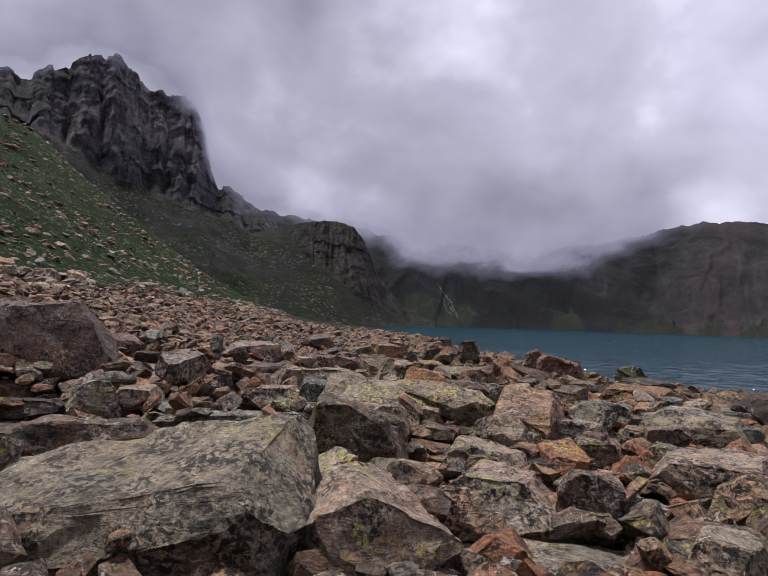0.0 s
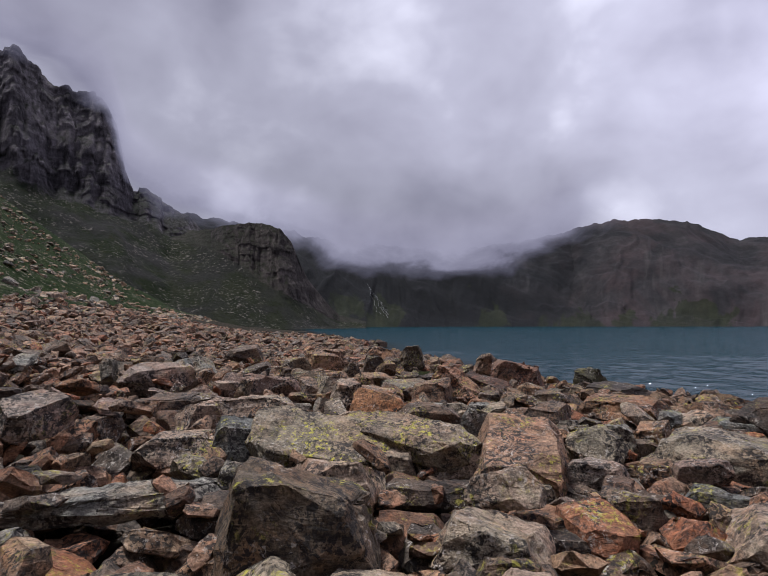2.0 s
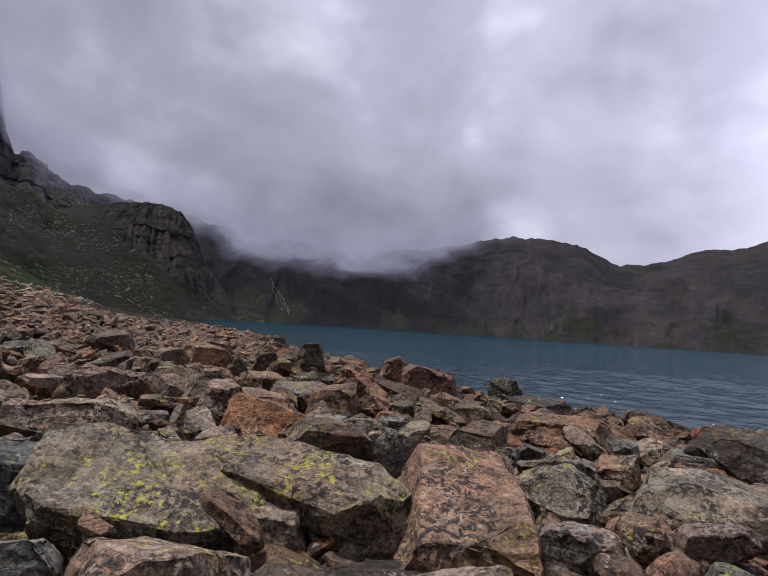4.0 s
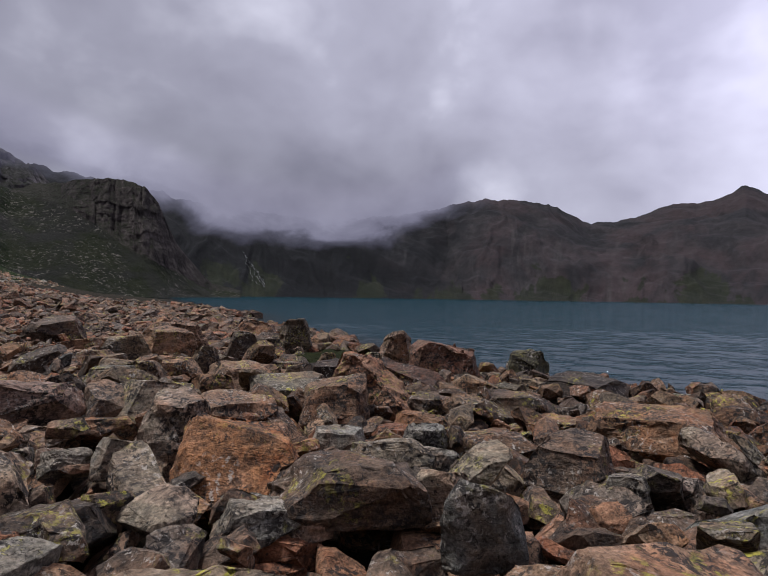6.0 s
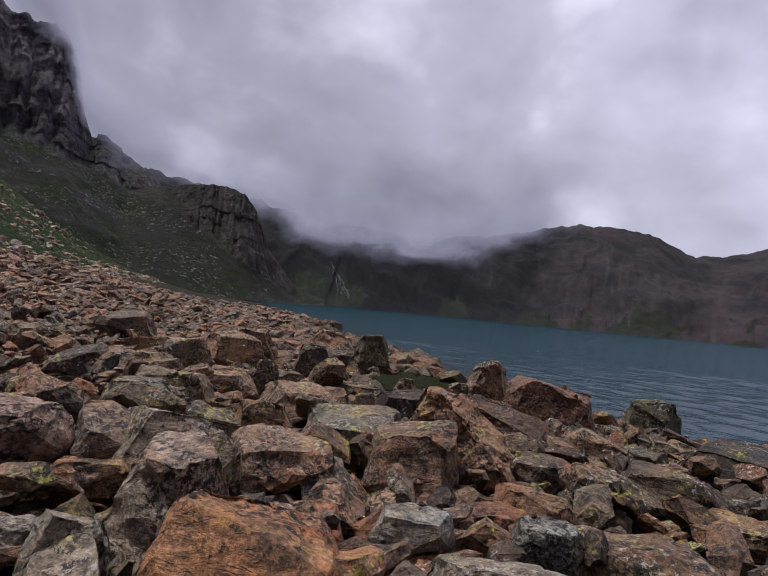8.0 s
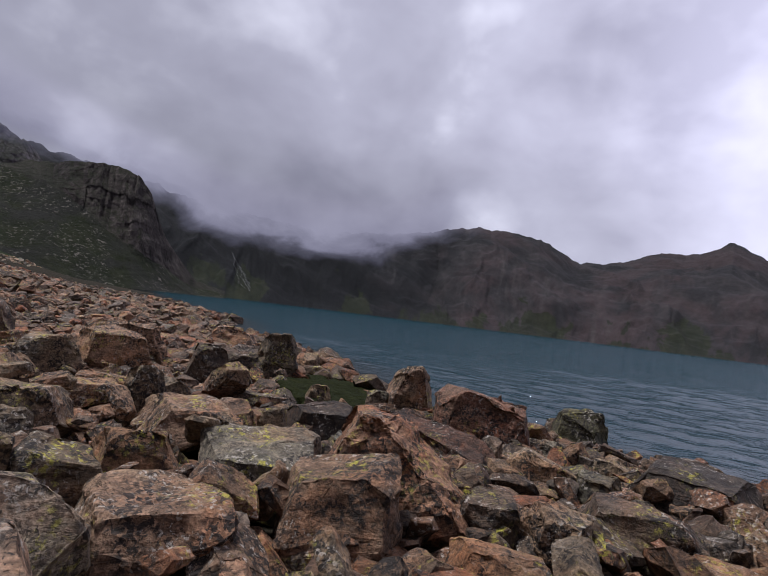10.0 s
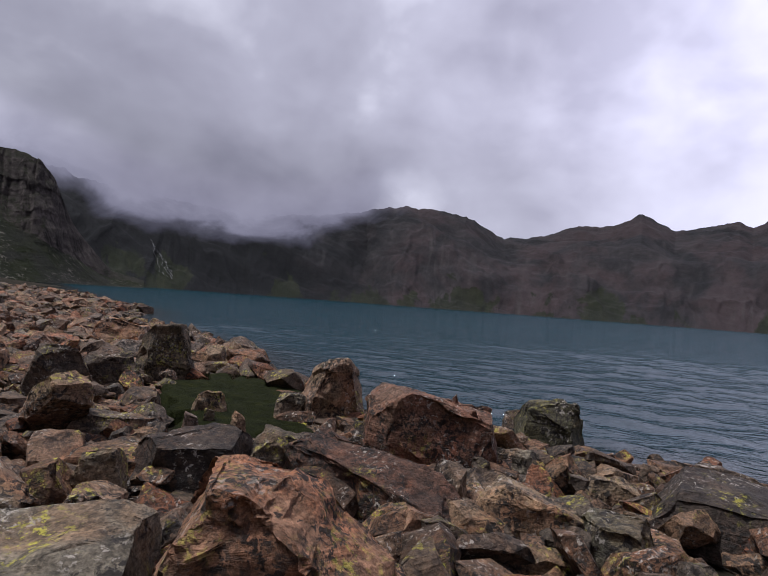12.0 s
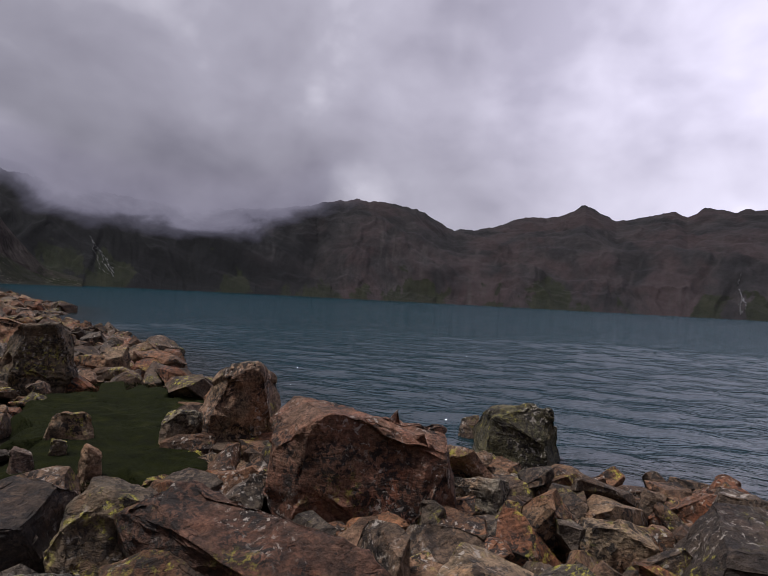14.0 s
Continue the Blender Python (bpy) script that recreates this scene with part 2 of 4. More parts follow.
def cliff_material(name, rock, turf, scree):
    """Bedded cliff rock with upright joints and ledges above; turf, scree and pale fallen stones on the apron below."""
    m, nt, bsdf = material(name)
    pos = node(nt, "ShaderNodeNewGeometry").outputs["Position"]
    crag = node(nt, "ShaderNodeAttribute", attribute_name="crag").outputs["Fac"]
    up = node(nt, "ShaderNodeSeparateXYZ")
    nt.links.new(node(nt, "ShaderNodeNewGeometry").outputs["Normal"], up.inputs[0])
    broad = noise_tex(nt, pos, 0.02, 5, 0.6, 0.4)
    joints = noise_tex(nt, stretch(nt, pos, 1.0, 1.0, 0.16, 5, 4, 0), 0.22, 8, 0.7, 0.5)
    ledges = noise_tex(nt, stretch(nt, pos, 0.22, 0.22, 1.3, 6, -9, 0), 0.2, 7, 0.7, 0.7)
    fine = noise_tex(nt, pos, 0.5, 8, 0.72)
    col = ramp(nt, broad, [(0.35, rock[0]), (0.52, rock[1]), (0.66, rock[2])])
    col = mix(nt, 1.0, col, ramp(nt, joints, [(0.36, 0.3), (0.48, 1.0), (0.62, 1.55)]), "MULTIPLY")
    col = mix(nt, 1.0, col, ramp(nt, ledges, [(0.36, 0.7), (0.5, 1.0), (0.64, 1.4)]), "MULTIPLY")
    col = mix(nt, 1.0, col, ramp(nt, fine, [(0.33, 0.6), (0.5, 1.0), (0.67, 1.45)]), "MULTIPLY")
    shelf = calc(nt, "MULTIPLY", ramp(nt, up.outputs[2], [(0.45, 0.0), (0.7, 0.8)]), ramp(nt, fine, [(0.38, 0.2), (0.55, 1.0)]))
    col = mix(nt, shelf, col, turf[1])
    green = mix(nt, ramp(nt, noise_tex(nt, pos, 0.045, 7, 0.62, 0.5), [(0.40, 0.0), (0.58, 1.0)]), scree, ramp(nt, noise_tex(nt, pos, 0.13, 8, 0.68), [(0.32, turf[0]), (0.5, turf[1]), (0.68, turf[2])]))
    green = mix(nt, 1.0, green, ramp(nt, fine, [(0.3, 0.7), (0.7, 1.35)]), "MULTIPLY")
    stones = calc(nt, "MULTIPLY", ramp(nt, noise_tex(nt, pos, 0.55, 7, 0.72, 0.3), [(0.56, 0.0), (0.60, 1.0)]), ramp(nt, noise_tex(nt, stretch(nt, pos, 1, 1, 2.5), 0.035, 5, 0.6, 0.4), [(0.43, 0.0), (0.56, 0.95)]))
    green = mix(nt, stones, green, (0.13, 0.118, 0.104))
    edge = calc(nt, "ADD", crag, calc(nt, "MULTIPLY", calc(nt, "SUBTRACT", noise_tex(nt, pos, 0.06, 7, 0.68, 0.4), 0.5), 1.3))
    col = mix(nt, ramp(nt, edge, [(0.42, 0.0), (0.54, 1.0)]), green, col)
    nt.links.new(col, bsdf.inputs["Base Color"])
    bsdf.inputs["Roughness"].default_value = 0.95
    bsdf.inputs["Specular IOR Level"].default_value = 0.1
    h = calc(nt, "ADD", calc(nt, "MULTIPLY", joints, 1.2), calc(nt, "ADD", calc(nt, "MULTIPLY", ledges, 0.8), calc(nt, "MULTIPLY", fine, 0.6)))
    bump(nt, bsdf, h, 0.9, 2.6)
    return m


def far_material():
    """Cirque rock and scree in the west, cloud shade put into their dark colour, browner rock in the east; turf low
    down, scree chutes down the fall line.
    """
    m, nt, bsdf = material("far_rock")
    geo = node(nt, "ShaderNodeNewGeometry")
    pos = geo.outputs["Position"]
    xyz = node(nt, "ShaderNodeSeparateXYZ")
    nt.links.new(pos, xyz.inputs[0])
    run = node(nt, "ShaderNodeUVMap").outputs[0]
    broad = noise_tex(nt, pos, 0.006, 6, 0.62, 0.5)
    blotch = noise_tex(nt, run, 0.022, 8, 0.66, 0.5)
    chute = noise_tex(nt, stretch(nt, run, 0.045, 0.008, 1, 0, 0, 14), 1.0, 8, 0.66, 0.7)
    fine = noise_tex(nt, run, 0.13, 7, 0.7)
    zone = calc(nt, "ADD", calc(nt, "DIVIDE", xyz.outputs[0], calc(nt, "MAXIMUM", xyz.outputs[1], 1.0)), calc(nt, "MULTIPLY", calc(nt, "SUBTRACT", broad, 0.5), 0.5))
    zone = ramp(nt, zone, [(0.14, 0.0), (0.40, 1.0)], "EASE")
    # western tones are very dark: the cloud's shade is painted into the rock
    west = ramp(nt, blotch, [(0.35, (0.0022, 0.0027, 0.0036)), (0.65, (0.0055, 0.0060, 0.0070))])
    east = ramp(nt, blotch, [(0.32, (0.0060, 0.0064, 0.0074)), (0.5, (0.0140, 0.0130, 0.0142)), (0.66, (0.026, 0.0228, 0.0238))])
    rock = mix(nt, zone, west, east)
    warm = calc(nt, "MULTIPLY", zone, ramp(nt, noise_tex(nt, run, 0.011, 6, 0.62, 0.6), [(0.48, 0.0), (0.60, 0.7)]))
    rock = mix(nt, warm, rock, (0.031, 0.0215, 0.0225))
    pale = calc(nt, "MULTIPLY", ramp(nt, chute, [(0.56, 0.0), (0.68, 0.75)]), ramp(nt, broad, [(0.4, 0.3), (0.6, 1.0)]))
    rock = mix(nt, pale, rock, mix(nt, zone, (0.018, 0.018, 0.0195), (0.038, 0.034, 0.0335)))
    rock = mix(nt, 1.0, rock, ramp(nt, chute, [(0.3, 0.85), (0.5, 1.0)]), "MULTIPLY")
    turf = ramp(nt, noise_tex(nt, run, 0.04, 7, 0.66), [(0.32, (0.0042, 0.0058, 0.003)), (0.5, (0.0092, 0.0118, 0.0056)), (0.68, (0.018, 0.020, 0.0105))])
    low = calc(nt, "ADD", calc(nt, "MULTIPLY", xyz.outputs[2], -0.0062), calc(nt, "MULTIPLY", calc(nt, "SUBTRACT", noise_tex(nt, run, 0.014, 7, 0.64, 0.5), 0.5), 2.3))
    col = mix(nt, ramp(nt, low, [(-1.0, 0.0), (-0.35, 0.85)]), rock, turf)
    col = mix(nt, 1.0, col, ramp(nt, fine, [(0.3, 0.72), (0.5, 1.0), (0.7, 1.35)]), "MULTIPLY")
    nt.links.new(col, bsdf.inputs["Base Color"])
    bsdf.inputs["Roughness"].default_value = 0.95
    bsdf.inputs["Specular IOR Level"].default_value = 0.1
    bump(nt, bsdf, calc(nt, "ADD", calc(nt, "ADD", blotch, calc(nt, "MULTIPLY", chute, 0.3)), calc(nt, "MULTIPLY", fine, 0.35)), 0.8, 5.0)
    return m


def water_material():
    m, nt, bsdf = material("lake_water")
    pos = node(nt, "ShaderNodeNewGeometry").outputs["Position"]
    deep = ramp(nt, noise_tex(nt, stretch(nt, pos, 0.3, 1.0, 1, 0, 0, 10), 0.02, 4, 0.5), [(0.35, (0.0022, 0.0165, 0.0235)), (0.65, (0.0036, 0.0235, 0.032))])
    # stones on the bed show through the shallows
    bed = ramp(nt, noise_tex(nt, pos, 2.2, 6, 0.65, 0.4), [(0.35, (0.005, 0.006, 0.005)), (0.65, (0.022, 0.019, 0.016))])
    shallow = node(nt, "ShaderNodeAttribute", attribute_name="shallow").outputs["Fac"]
    nt.links.new(mix(nt, shallow, deep, bed), bsdf.inputs["Base Color"])
    bsdf.inputs["Roughness"].default_value = 0.9
    bsdf.inputs["Specular IOR Level"].default_value = 0.0
    wind = stretch(nt, pos, 1, 1, 1, 0, 0, 40)
    wave = noise_tex(nt, stretch(nt, wind, 0.45, 1.25, 1), 1.3, 3, 0.55, 0.5)
    chop = noise_tex(nt, stretch(nt, wind, 0.8, 1.6, 1), 4.0, 3, 0.55, 0.4)
    gloss = node(nt, "ShaderNodeBsdfGlossy", i_Roughness=0.1)
    bump(nt, gloss, calc(nt, "ADD", calc(nt, "MULTIPLY", wave, 0.75), calc(nt, "MULTIPLY", chop, 0.28)), 1.0, 0.18)
    fresnel = node(nt, "ShaderNodeFresnel", i_IOR=1.33)
    share = calc(nt, "MINIMUM", calc(nt, "MULTIPLY", fresnel.outputs[0], 0.85), 0.24)
    both = node(nt, "ShaderNodeMixShader")
    nt.links.new(share, both.inputs[0])
    nt.links.new(bsdf.outputs[0], both.inputs[1])
    nt.links.new(gloss.outputs[0], both.inputs[2])
    nt.links.new(both.outputs[0], nt.nodes["Material Output"].inputs[0])
    return m


SOIL, WATER = soil_material(), water_material()
TURF = [(0.0035, 0.0062, 0.0016), (0.0075, 0.0122, 0.0034), (0.016, 0.0185, 0.0072)]
CLIFF = cliff_material("cliff_rock", [(0.042, 0.039, 0.045), (0.075, 0.067, 0.073), (0.115, 0.103, 0.107)], TURF, (0.021, 0.0205, 0.0195))
KNOLL = cliff_material("buttress_rock", [(0.022, 0.0195, 0.0195), (0.038, 0.032, 0.0305), (0.056, 0.047, 0.044)], [(0.008, 0.0105, 0.0045), (0.013, 0.016, 0.0075), (0.020, 0.022, 0.0115)], (0.017, 0.0172, 0.0148))
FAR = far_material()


def cloud_material():
    """Low cloud that hangs over the cirque, thinning out at its lower edge."""
    m = bpy.data.materials.new("cloud")
    m.use_nodes = True
    nt = m.node_tree
    nt.nodes.clear()
    out = node(nt, "ShaderNodeOutputMaterial")
    uv = node(nt, "ShaderNodeSeparateXYZ")
    nt.links.new(node(nt, "ShaderNodeUVMap").outputs[0], uv.inputs[0])
    pos = node(nt, "ShaderNodeNewGeometry").outputs["Position"]
    vec = node(nt, "ShaderNodeVectorMath", operation="NORMALIZE")
    nt.links.new(pos, vec.inputs[0])
    wisps = calc(nt, "SUBTRACT", noise_tex(nt, stretch(nt, vec.outputs[0], 1, 1, 1.6), 9.0, 5, 0.55, 0.4), 0.5)
    low = calc(nt, "ADD", uv.outputs[1], calc(nt, "MULTIPLY", wisps, 0.55))
    soft = ramp(nt, low, [(0.10, 0.0), (0.22, 0.30), (0.36, 0.85), (0.48, 1.0)], "EASE")
    top = ramp(nt, uv.outputs[1], [(0.70, 1.0), (1.0, 0.0)], "EASE")
    ends = ramp(nt, uv.outputs[0], [(0.0, 0.0), (0.08, 1.0), (0.80, 1.0), (0.93, 0.0)], "EASE")
    alpha = calc(nt, "MULTIPLY", calc(nt, "MULTIPLY", soft, top), ends)
    glow = node(nt, "ShaderNodeEmission")
    shade = ramp(nt, low, [(0.1, (0.28, 0.28, 0.34)), (0.26, (0.46, 0.46, 0.52)), (0.46, (0.63, 0.63, 0.67)), (0.78, (0.73, 0.73, 0.75))])
    nt.links.new(mix(nt, 1.0, cloud_colour(nt, vec.outputs[0]), shade, "MULTIPLY"), glow.inputs[0])
    both = node(nt, "ShaderNodeMixShader")
    nt.links.new(alpha, both.inputs[0])
    nt.links.new(node(nt, "ShaderNodeBsdfTransparent").outputs[0], both.inputs[1])
    nt.links.new(glow.outputs[0], both.inputs[2])
    nt.links.new(both.outputs[0], out.inputs[0])
    return m


CLOUD = cloud_material()

# ---- the lie of the land ----
HUB = (1.6, 8.0)
SHORE_Y = [-400, -60, -20, 0, 8, 12, 14.4, 16.8, 18, 19.5, 20.5, 21.5, 22.3, 26.2, 27.5, 33, 40, 46, 67, 75, 110, 194, 260, 420, 3000]
SHORE_X = [300, 40, 18, 12.5, 12, 12, 11.4, 9.4, 8.9, 8.0, 7.0, 5.5, 4.0, 3.7, 3.3, 3.0, 0.7, -1.9, -3.2, -8, -16, -38, -54, -96, -920]


def inland(x, y):
    return np.interp(y, SHORE_Y, SHORE_X) - x


def ground_z(x, y):
    """Height of the ground under the boulders; works on arrays as well."""
    s = inland(x, y)
    up = np.maximum(s, 0)
    rise = -0.3 * np.exp(-(((y - 4) / 3.2) ** 2)) + 0.2 * (1 - np.exp(-up / 3)) - 0.12 + 0.003 * np.minimum(up, 110) ** 2 + 2e-5 * np.minimum(up, 35) ** 3
    z = np.where(s > 0, rise + 0.29 * np.maximum(np.minimum(up, 110) - 45, 0), np.maximum(0.35 * s - 0.12, -3.0))
    z = np.where(s > 1.5, np.maximum(z, 0.07), z)
    r = np.hypot(x - HUB[0], y - HUB[1])
    return z - np.where(s > 0, 1, 0) * np.maximum(r - 190, 0) * 0.75


def mesh_object(name, verts, faces, mat, parent=None, smooth=True):
    me = bpy.data.meshes.new(name)
    me.from_pydata([tuple(v) for v in verts], [], faces)
    me.materials.append(mat)
    if smooth:
        me.polygons.foreach_set("use_smooth", [True] * len(me.polygons))
    me.update()
    ob = new(name, me)
    if parent:
        ob.parent = parent
    return ob


def grid_faces(rows, cols, wrap=False):
    out = []
    for i in range(rows - 1):
        for j in range(cols if wrap else cols - 1):
            k = (j + 1) % cols
            out.append((i * cols + j, i * cols + k, (i + 1) * cols + k, (i + 1) * cols + j))
    return out


def fbm(p, octaves=5):
    return noise.fractal(Vector(p), 1.0, 2.0, octaves)


# ground: one sheet round the shore, out past the mountains
radii = np.r_[0.0, np.geomspace(0.6, 260, 110), np.geomspace(300, 4000, 8)]
COLS = 360
ang = np.linspace(0, 2 * np.pi, COLS, endpoint=False)
gx = HUB[0] + radii[:, None] * np.sin(ang)[None]
gy = HUB[1] + radii[:, None] * np.cos(ang)[None]
gz = ground_z(gx, gy)
gz = np.where((radii[:, None] < 60) & (gz > 0.06), np.maximum(gz - 0.7, 0.02), gz)
gz = np.where(radii[:, None] > 280, np.minimum(gz, -3.0), gz)
for i in range(len(radii)):
    for j in range(COLS):
        k = 0.05 + 0.012 * min(radii[i], 200)
        gz[i, j] += (noise.noise(Vector((gx[i, j] * 0.5, gy[i, j] * 0.5, 0))) * 0.08 + noise.noise(Vector((gx[i, j] * 0.06, gy[i, j] * 0.06, 3))) * k * 0.8) * (1 if gz[i, j] > 0.2 else 0.3)
ground = mesh_object("ground", np.stack([gx, gy, gz], -1).reshape(-1, 3), [f[::-1] for f in grid_faces(len(radii), COLS, True)], SOIL)
tagged(ground, "dark stony soil turning to green hillside", "ground", kind="structure")
green = ground.data.attributes.new("green", "FLOAT", "POINT")
green.data.foreach_set("value", np.clip((inland(gx, gy) - 26) / 14, 0, 1).astype(np.float32).ravel())

# lake: wind waves as relief out to the far shore, a plain sheet beyond
wr = np.r_[np.arange(3.0, 34.0, 0.15), np.geomspace(34.15, 520, 230), 900, 4000]
wa = np.radians(np.r_[np.linspace(-100, -46, 20), np.arange(-45.0, 80.0, 0.14), np.linspace(81, 259, 40)])
WX, WY = HUB[0] + 2 + wr[:, None] * np.sin(wa)[None], HUB[1] + 6 + wr[:, None] * np.cos(wa)[None]
wz = np.zeros_like(WX)
wave_rng = np.random.RandomState(4)
spacing = np.gradient(wr)[:, None]
for k in range(52):
    length = 0.5 * 5.0 ** wave_rng.rand()
    toward = radians(38 + 34 * wave_rng.randn())
    phase = 2 * np.pi * ((WX * math.sin(toward) + WY * math.cos(toward)) / length + wave_rng.rand())
    wz += 0.0052 * length ** 0.9 * np.sin(phase + 0.5 * np.sin(phase)) * np.clip(length / (3.2 * spacing) - 1, 0, 1)
wz *= 0.75 + 0.5 * np.sin(WX * 0.11 + 1.3 * np.sin(WY * 0.07)) * np.sin(WY * 0.09 + 0.7)
wz *= np.clip((wr[:, None] - 3) / 2, 0, 1) * (wr[:, None] < 500)
calm = np.clip(-inland(WX, WY) / 3.0, 0.25, 1)
wz *= calm
rows, cols = WX.shape
grid = np.arange(rows * cols).reshape(rows, cols)
nxt = np.roll(grid, -1, 1)
quads = np.stack([grid[:-1], grid[1:], nxt[1:], nxt[:-1]], -1).reshape(-1, 4)
me = bpy.data.meshes.new("water")
me.vertices.add(rows * cols)
me.vertices.foreach_set("co", np.stack([WX, WY, wz], -1).astype(np.float32).ravel())
me.loops.add(quads.size)
me.loops.foreach_set("vertex_index", quads.astype(np.int32).ravel())
me.polygons.add(len(quads))
me.polygons.foreach_set("loop_start", np.arange(0, quads.size, 4, dtype=np.int32))
me.update(calc_edges=True)
me.polygons.foreach_set("use_smooth", np.ones(len(quads), bool))
me.materials.append(WATER)
shallow = me.attributes.new("shallow", "FLOAT", "POINT")
shallow.data.foreach_set("value", np.clip(0.85 + inland(WX, WY) / 4.5, 0, 0.85).astype(np.float32).ravel())
water = new("water", me)
tagged(water, "rippled dark teal lake water", "lake", kind="structure")


# ---- mountains ----
SWING = 2.7


def massif(name, label, mat, az, top_el, top_d, foot_el, foot_d, base_d, rough, seed, na=220, nv=90, crest=0.25, upright=0.8, lumps=1.0):
    """A mountain side round the hub: a gentle apron from the shore to the foot of the crags, then the crags up to the crest."""
    az = [t - SWING for t in az]
    a = np.linspace(az[0], az[-1], na)
    te, td, fe, fd, bd = (np.interp(a, az, v) for v in (top_el, top_d, foot_el, foot_d, base_d))
    verts = []
    for v in np.linspace(0, 1, nv):
        for j in range(na):
            t = a[j]
            zf, zt = fd[j] * math.tan(radians(fe[j])) + 2.3, td[j] * math.tan(radians(te[j])) + 2.3
            if v < 0.4:
                q = v / 0.4
                d, z = bd[j] + (fd[j] - bd[j]) * q, -1.5 + (zf + 1.5) * q**1.25
            elif v < 0.9:
                q = (v - 0.4) / 0.5
                d, z = fd[j] + (td[j] - fd[j]) * q, zf + (zt - zf) * q
            else:
                q = (v - 0.9) / 0.1
                d, z = td[j] * (1 + 0.25 * q), zt - (zt * 0.5) * q**1.5
            near_top = min(1.0, abs(v - 0.9) / 0.12) if v > 0.4 else 1.0
            keep = crest + (1 - crest) * near_top
            u = radians(t) * fd[j]
            if upright < 0.3:
                # cliffs: upright ribs and gullies, broken by ledges
                wall = min(1.0, max(0.0, (v - 0.36) / 0.1)) * min(1.0, max(0.0, (zt - zf) / 28))
                warp = fbm((u * 0.03, z * 0.03, seed), 3) * 6
                ribs = fbm((u * 0.028 + seed, z * 0.004, seed), 3) * 14 + (abs(noise.noise(Vector((u * 0.075 + warp * 0.05, z * 0.008, seed)))) - 0.25) * 10
                thin = (abs(noise.noise(Vector((u * 0.26 + warp * 0.1, z * 0.025, seed + 5)))) - 0.25) * 5.0
                ledge = noise.cell(Vector((u * 0.02, z * 0.085 + warp * 0.12, seed))) * 1.3 + noise.cell(Vector((u * 0.09, z * 0.2 + warp * 0.2, seed + 2))) * 1.0
                rub = fbm((u * 0.12, z * 0.12, d * 0.05 + seed), 4)
                d -= rough * (wall * (ribs + thin + ledge) + (0.8 + 1.6 * wall) * rub)
                z += rough * min(1.0, v * 5) * ((1 - wall) * 3.0 * fbm((u * 0.03, d * 0.03, seed), 4) + wall * (4.5 * fbm((u * 0.09, seed, 0.0), 4) + 2.0 * noise.cell(Vector((u * 0.12, seed, 1)))) * keep)
            else:
                # far slopes: gullies and spurs down the fall line
                warp = fbm((t * 0.10, d * 0.0022, seed), 4)
                gully = noise.ridged_multi_fractal(Vector((t * 0.16 + warp * 1.3, d * 0.0012 + warp, seed)), 1.0, 2.1, 4, 1.0, 2.0) - 1.0
                lump = fbm((u * 0.006 + d * 0.004, d * 0.0025, seed), 5)
                z += min(1.0, v * 3) * keep * lumps * (11.0 * gully + 16.0 * lump) + (1 - keep) * 7.0 * fbm((t * 0.8, seed, 0.0), 5)
            verts.append((HUB[0] + d * math.sin(radians(t)), HUB[1] + d * math.cos(radians(t)), z))
    ob = mesh_object(name, verts, grid_faces(nv, na), mat)
    crag = ob.data.attributes.new("crag", "FLOAT", "POINT")
    crag.data.foreach_set("value", np.repeat(np.clip((np.linspace(0, 1, nv) - 0.36) / 0.08, 0, 1) * (np.linspace(0, 1, nv) < 0.93), na).astype(np.float32))
    layer = ob.data.uv_layers.new(name="UVMap")
    index = np.empty(len(ob.data.loops), np.int32)
    ob.data.loops.foreach_get("vertex_index", index)
    run = np.stack([np.tile(a, nv) * 15.0, np.array([p[2] for p in verts])], -1)
    layer.data.foreach_set("uv", run[index].astype(np.float32).ravel())
    return tagged(ob, label, "mountain", kind="structure")


massif("mountain_peak", "grey craggy rock peak with sheer cliff face in cloud", CLIFF,
       [-75, -61, -51, -43, -39.5, -37.5, -34.9, -32.7, -29.2, -27.8, -26.9, -26.1, -23.7, -20.3, -16.4],
       [19, 20, 20.3, 20.8, 22.4, 23.3, 22.5, 21.7, 21.3, 19.5, 15.2, 13.2, 12.4, 10.1, 6],
       [360] * 11 + [370, 390, 400, 410],
       [16, 16.5, 16.8, 16.2, 14.8, 13.8, 12.6, 11.6, 10.9, 10.6, 10.4, 10.1, 9.1, 7.6, 4],
       [325] * 10 + [330, 335, 345, 362, 372], [205] * 11 + [215, 225, 240, 250], 1.0, 3.0, 460, 160, 0.8, 0.22)
massif("mountain_buttress", "dark columned rock buttress with grassy top", KNOLL,
       [-24.8, -22.3, -20.4, -18.4, -15.8, -13.8, -12.0, -10.7, -9.8, -9.0, -7.8, -5.6, -2.8],
       [9.0, 9.2, 9.5, 9.75, 10.3, 10.6, 9.9, 8.5, 6.6, 4.9, 3.4, 1.0, 0.3],
       [400, 385, 365, 345, 328, 320, 318, 318, 320, 325, 335, 350, 370],
       [8.4, 8.4, 8.2, 7.6, 6.0, 4.6, 3.5, 2.8, 2.3, 1.9, 1.3, 0.5, 0.2],
       [352, 342, 332, 316, 302, 294, 290, 292, 298, 306, 318, 338, 360], [226, 230, 234, 238, 243, 248, 252, 256, 260, 266, 276, 294, 318], 0.7, 11.0, 320, 130, 0.5, 0.2)
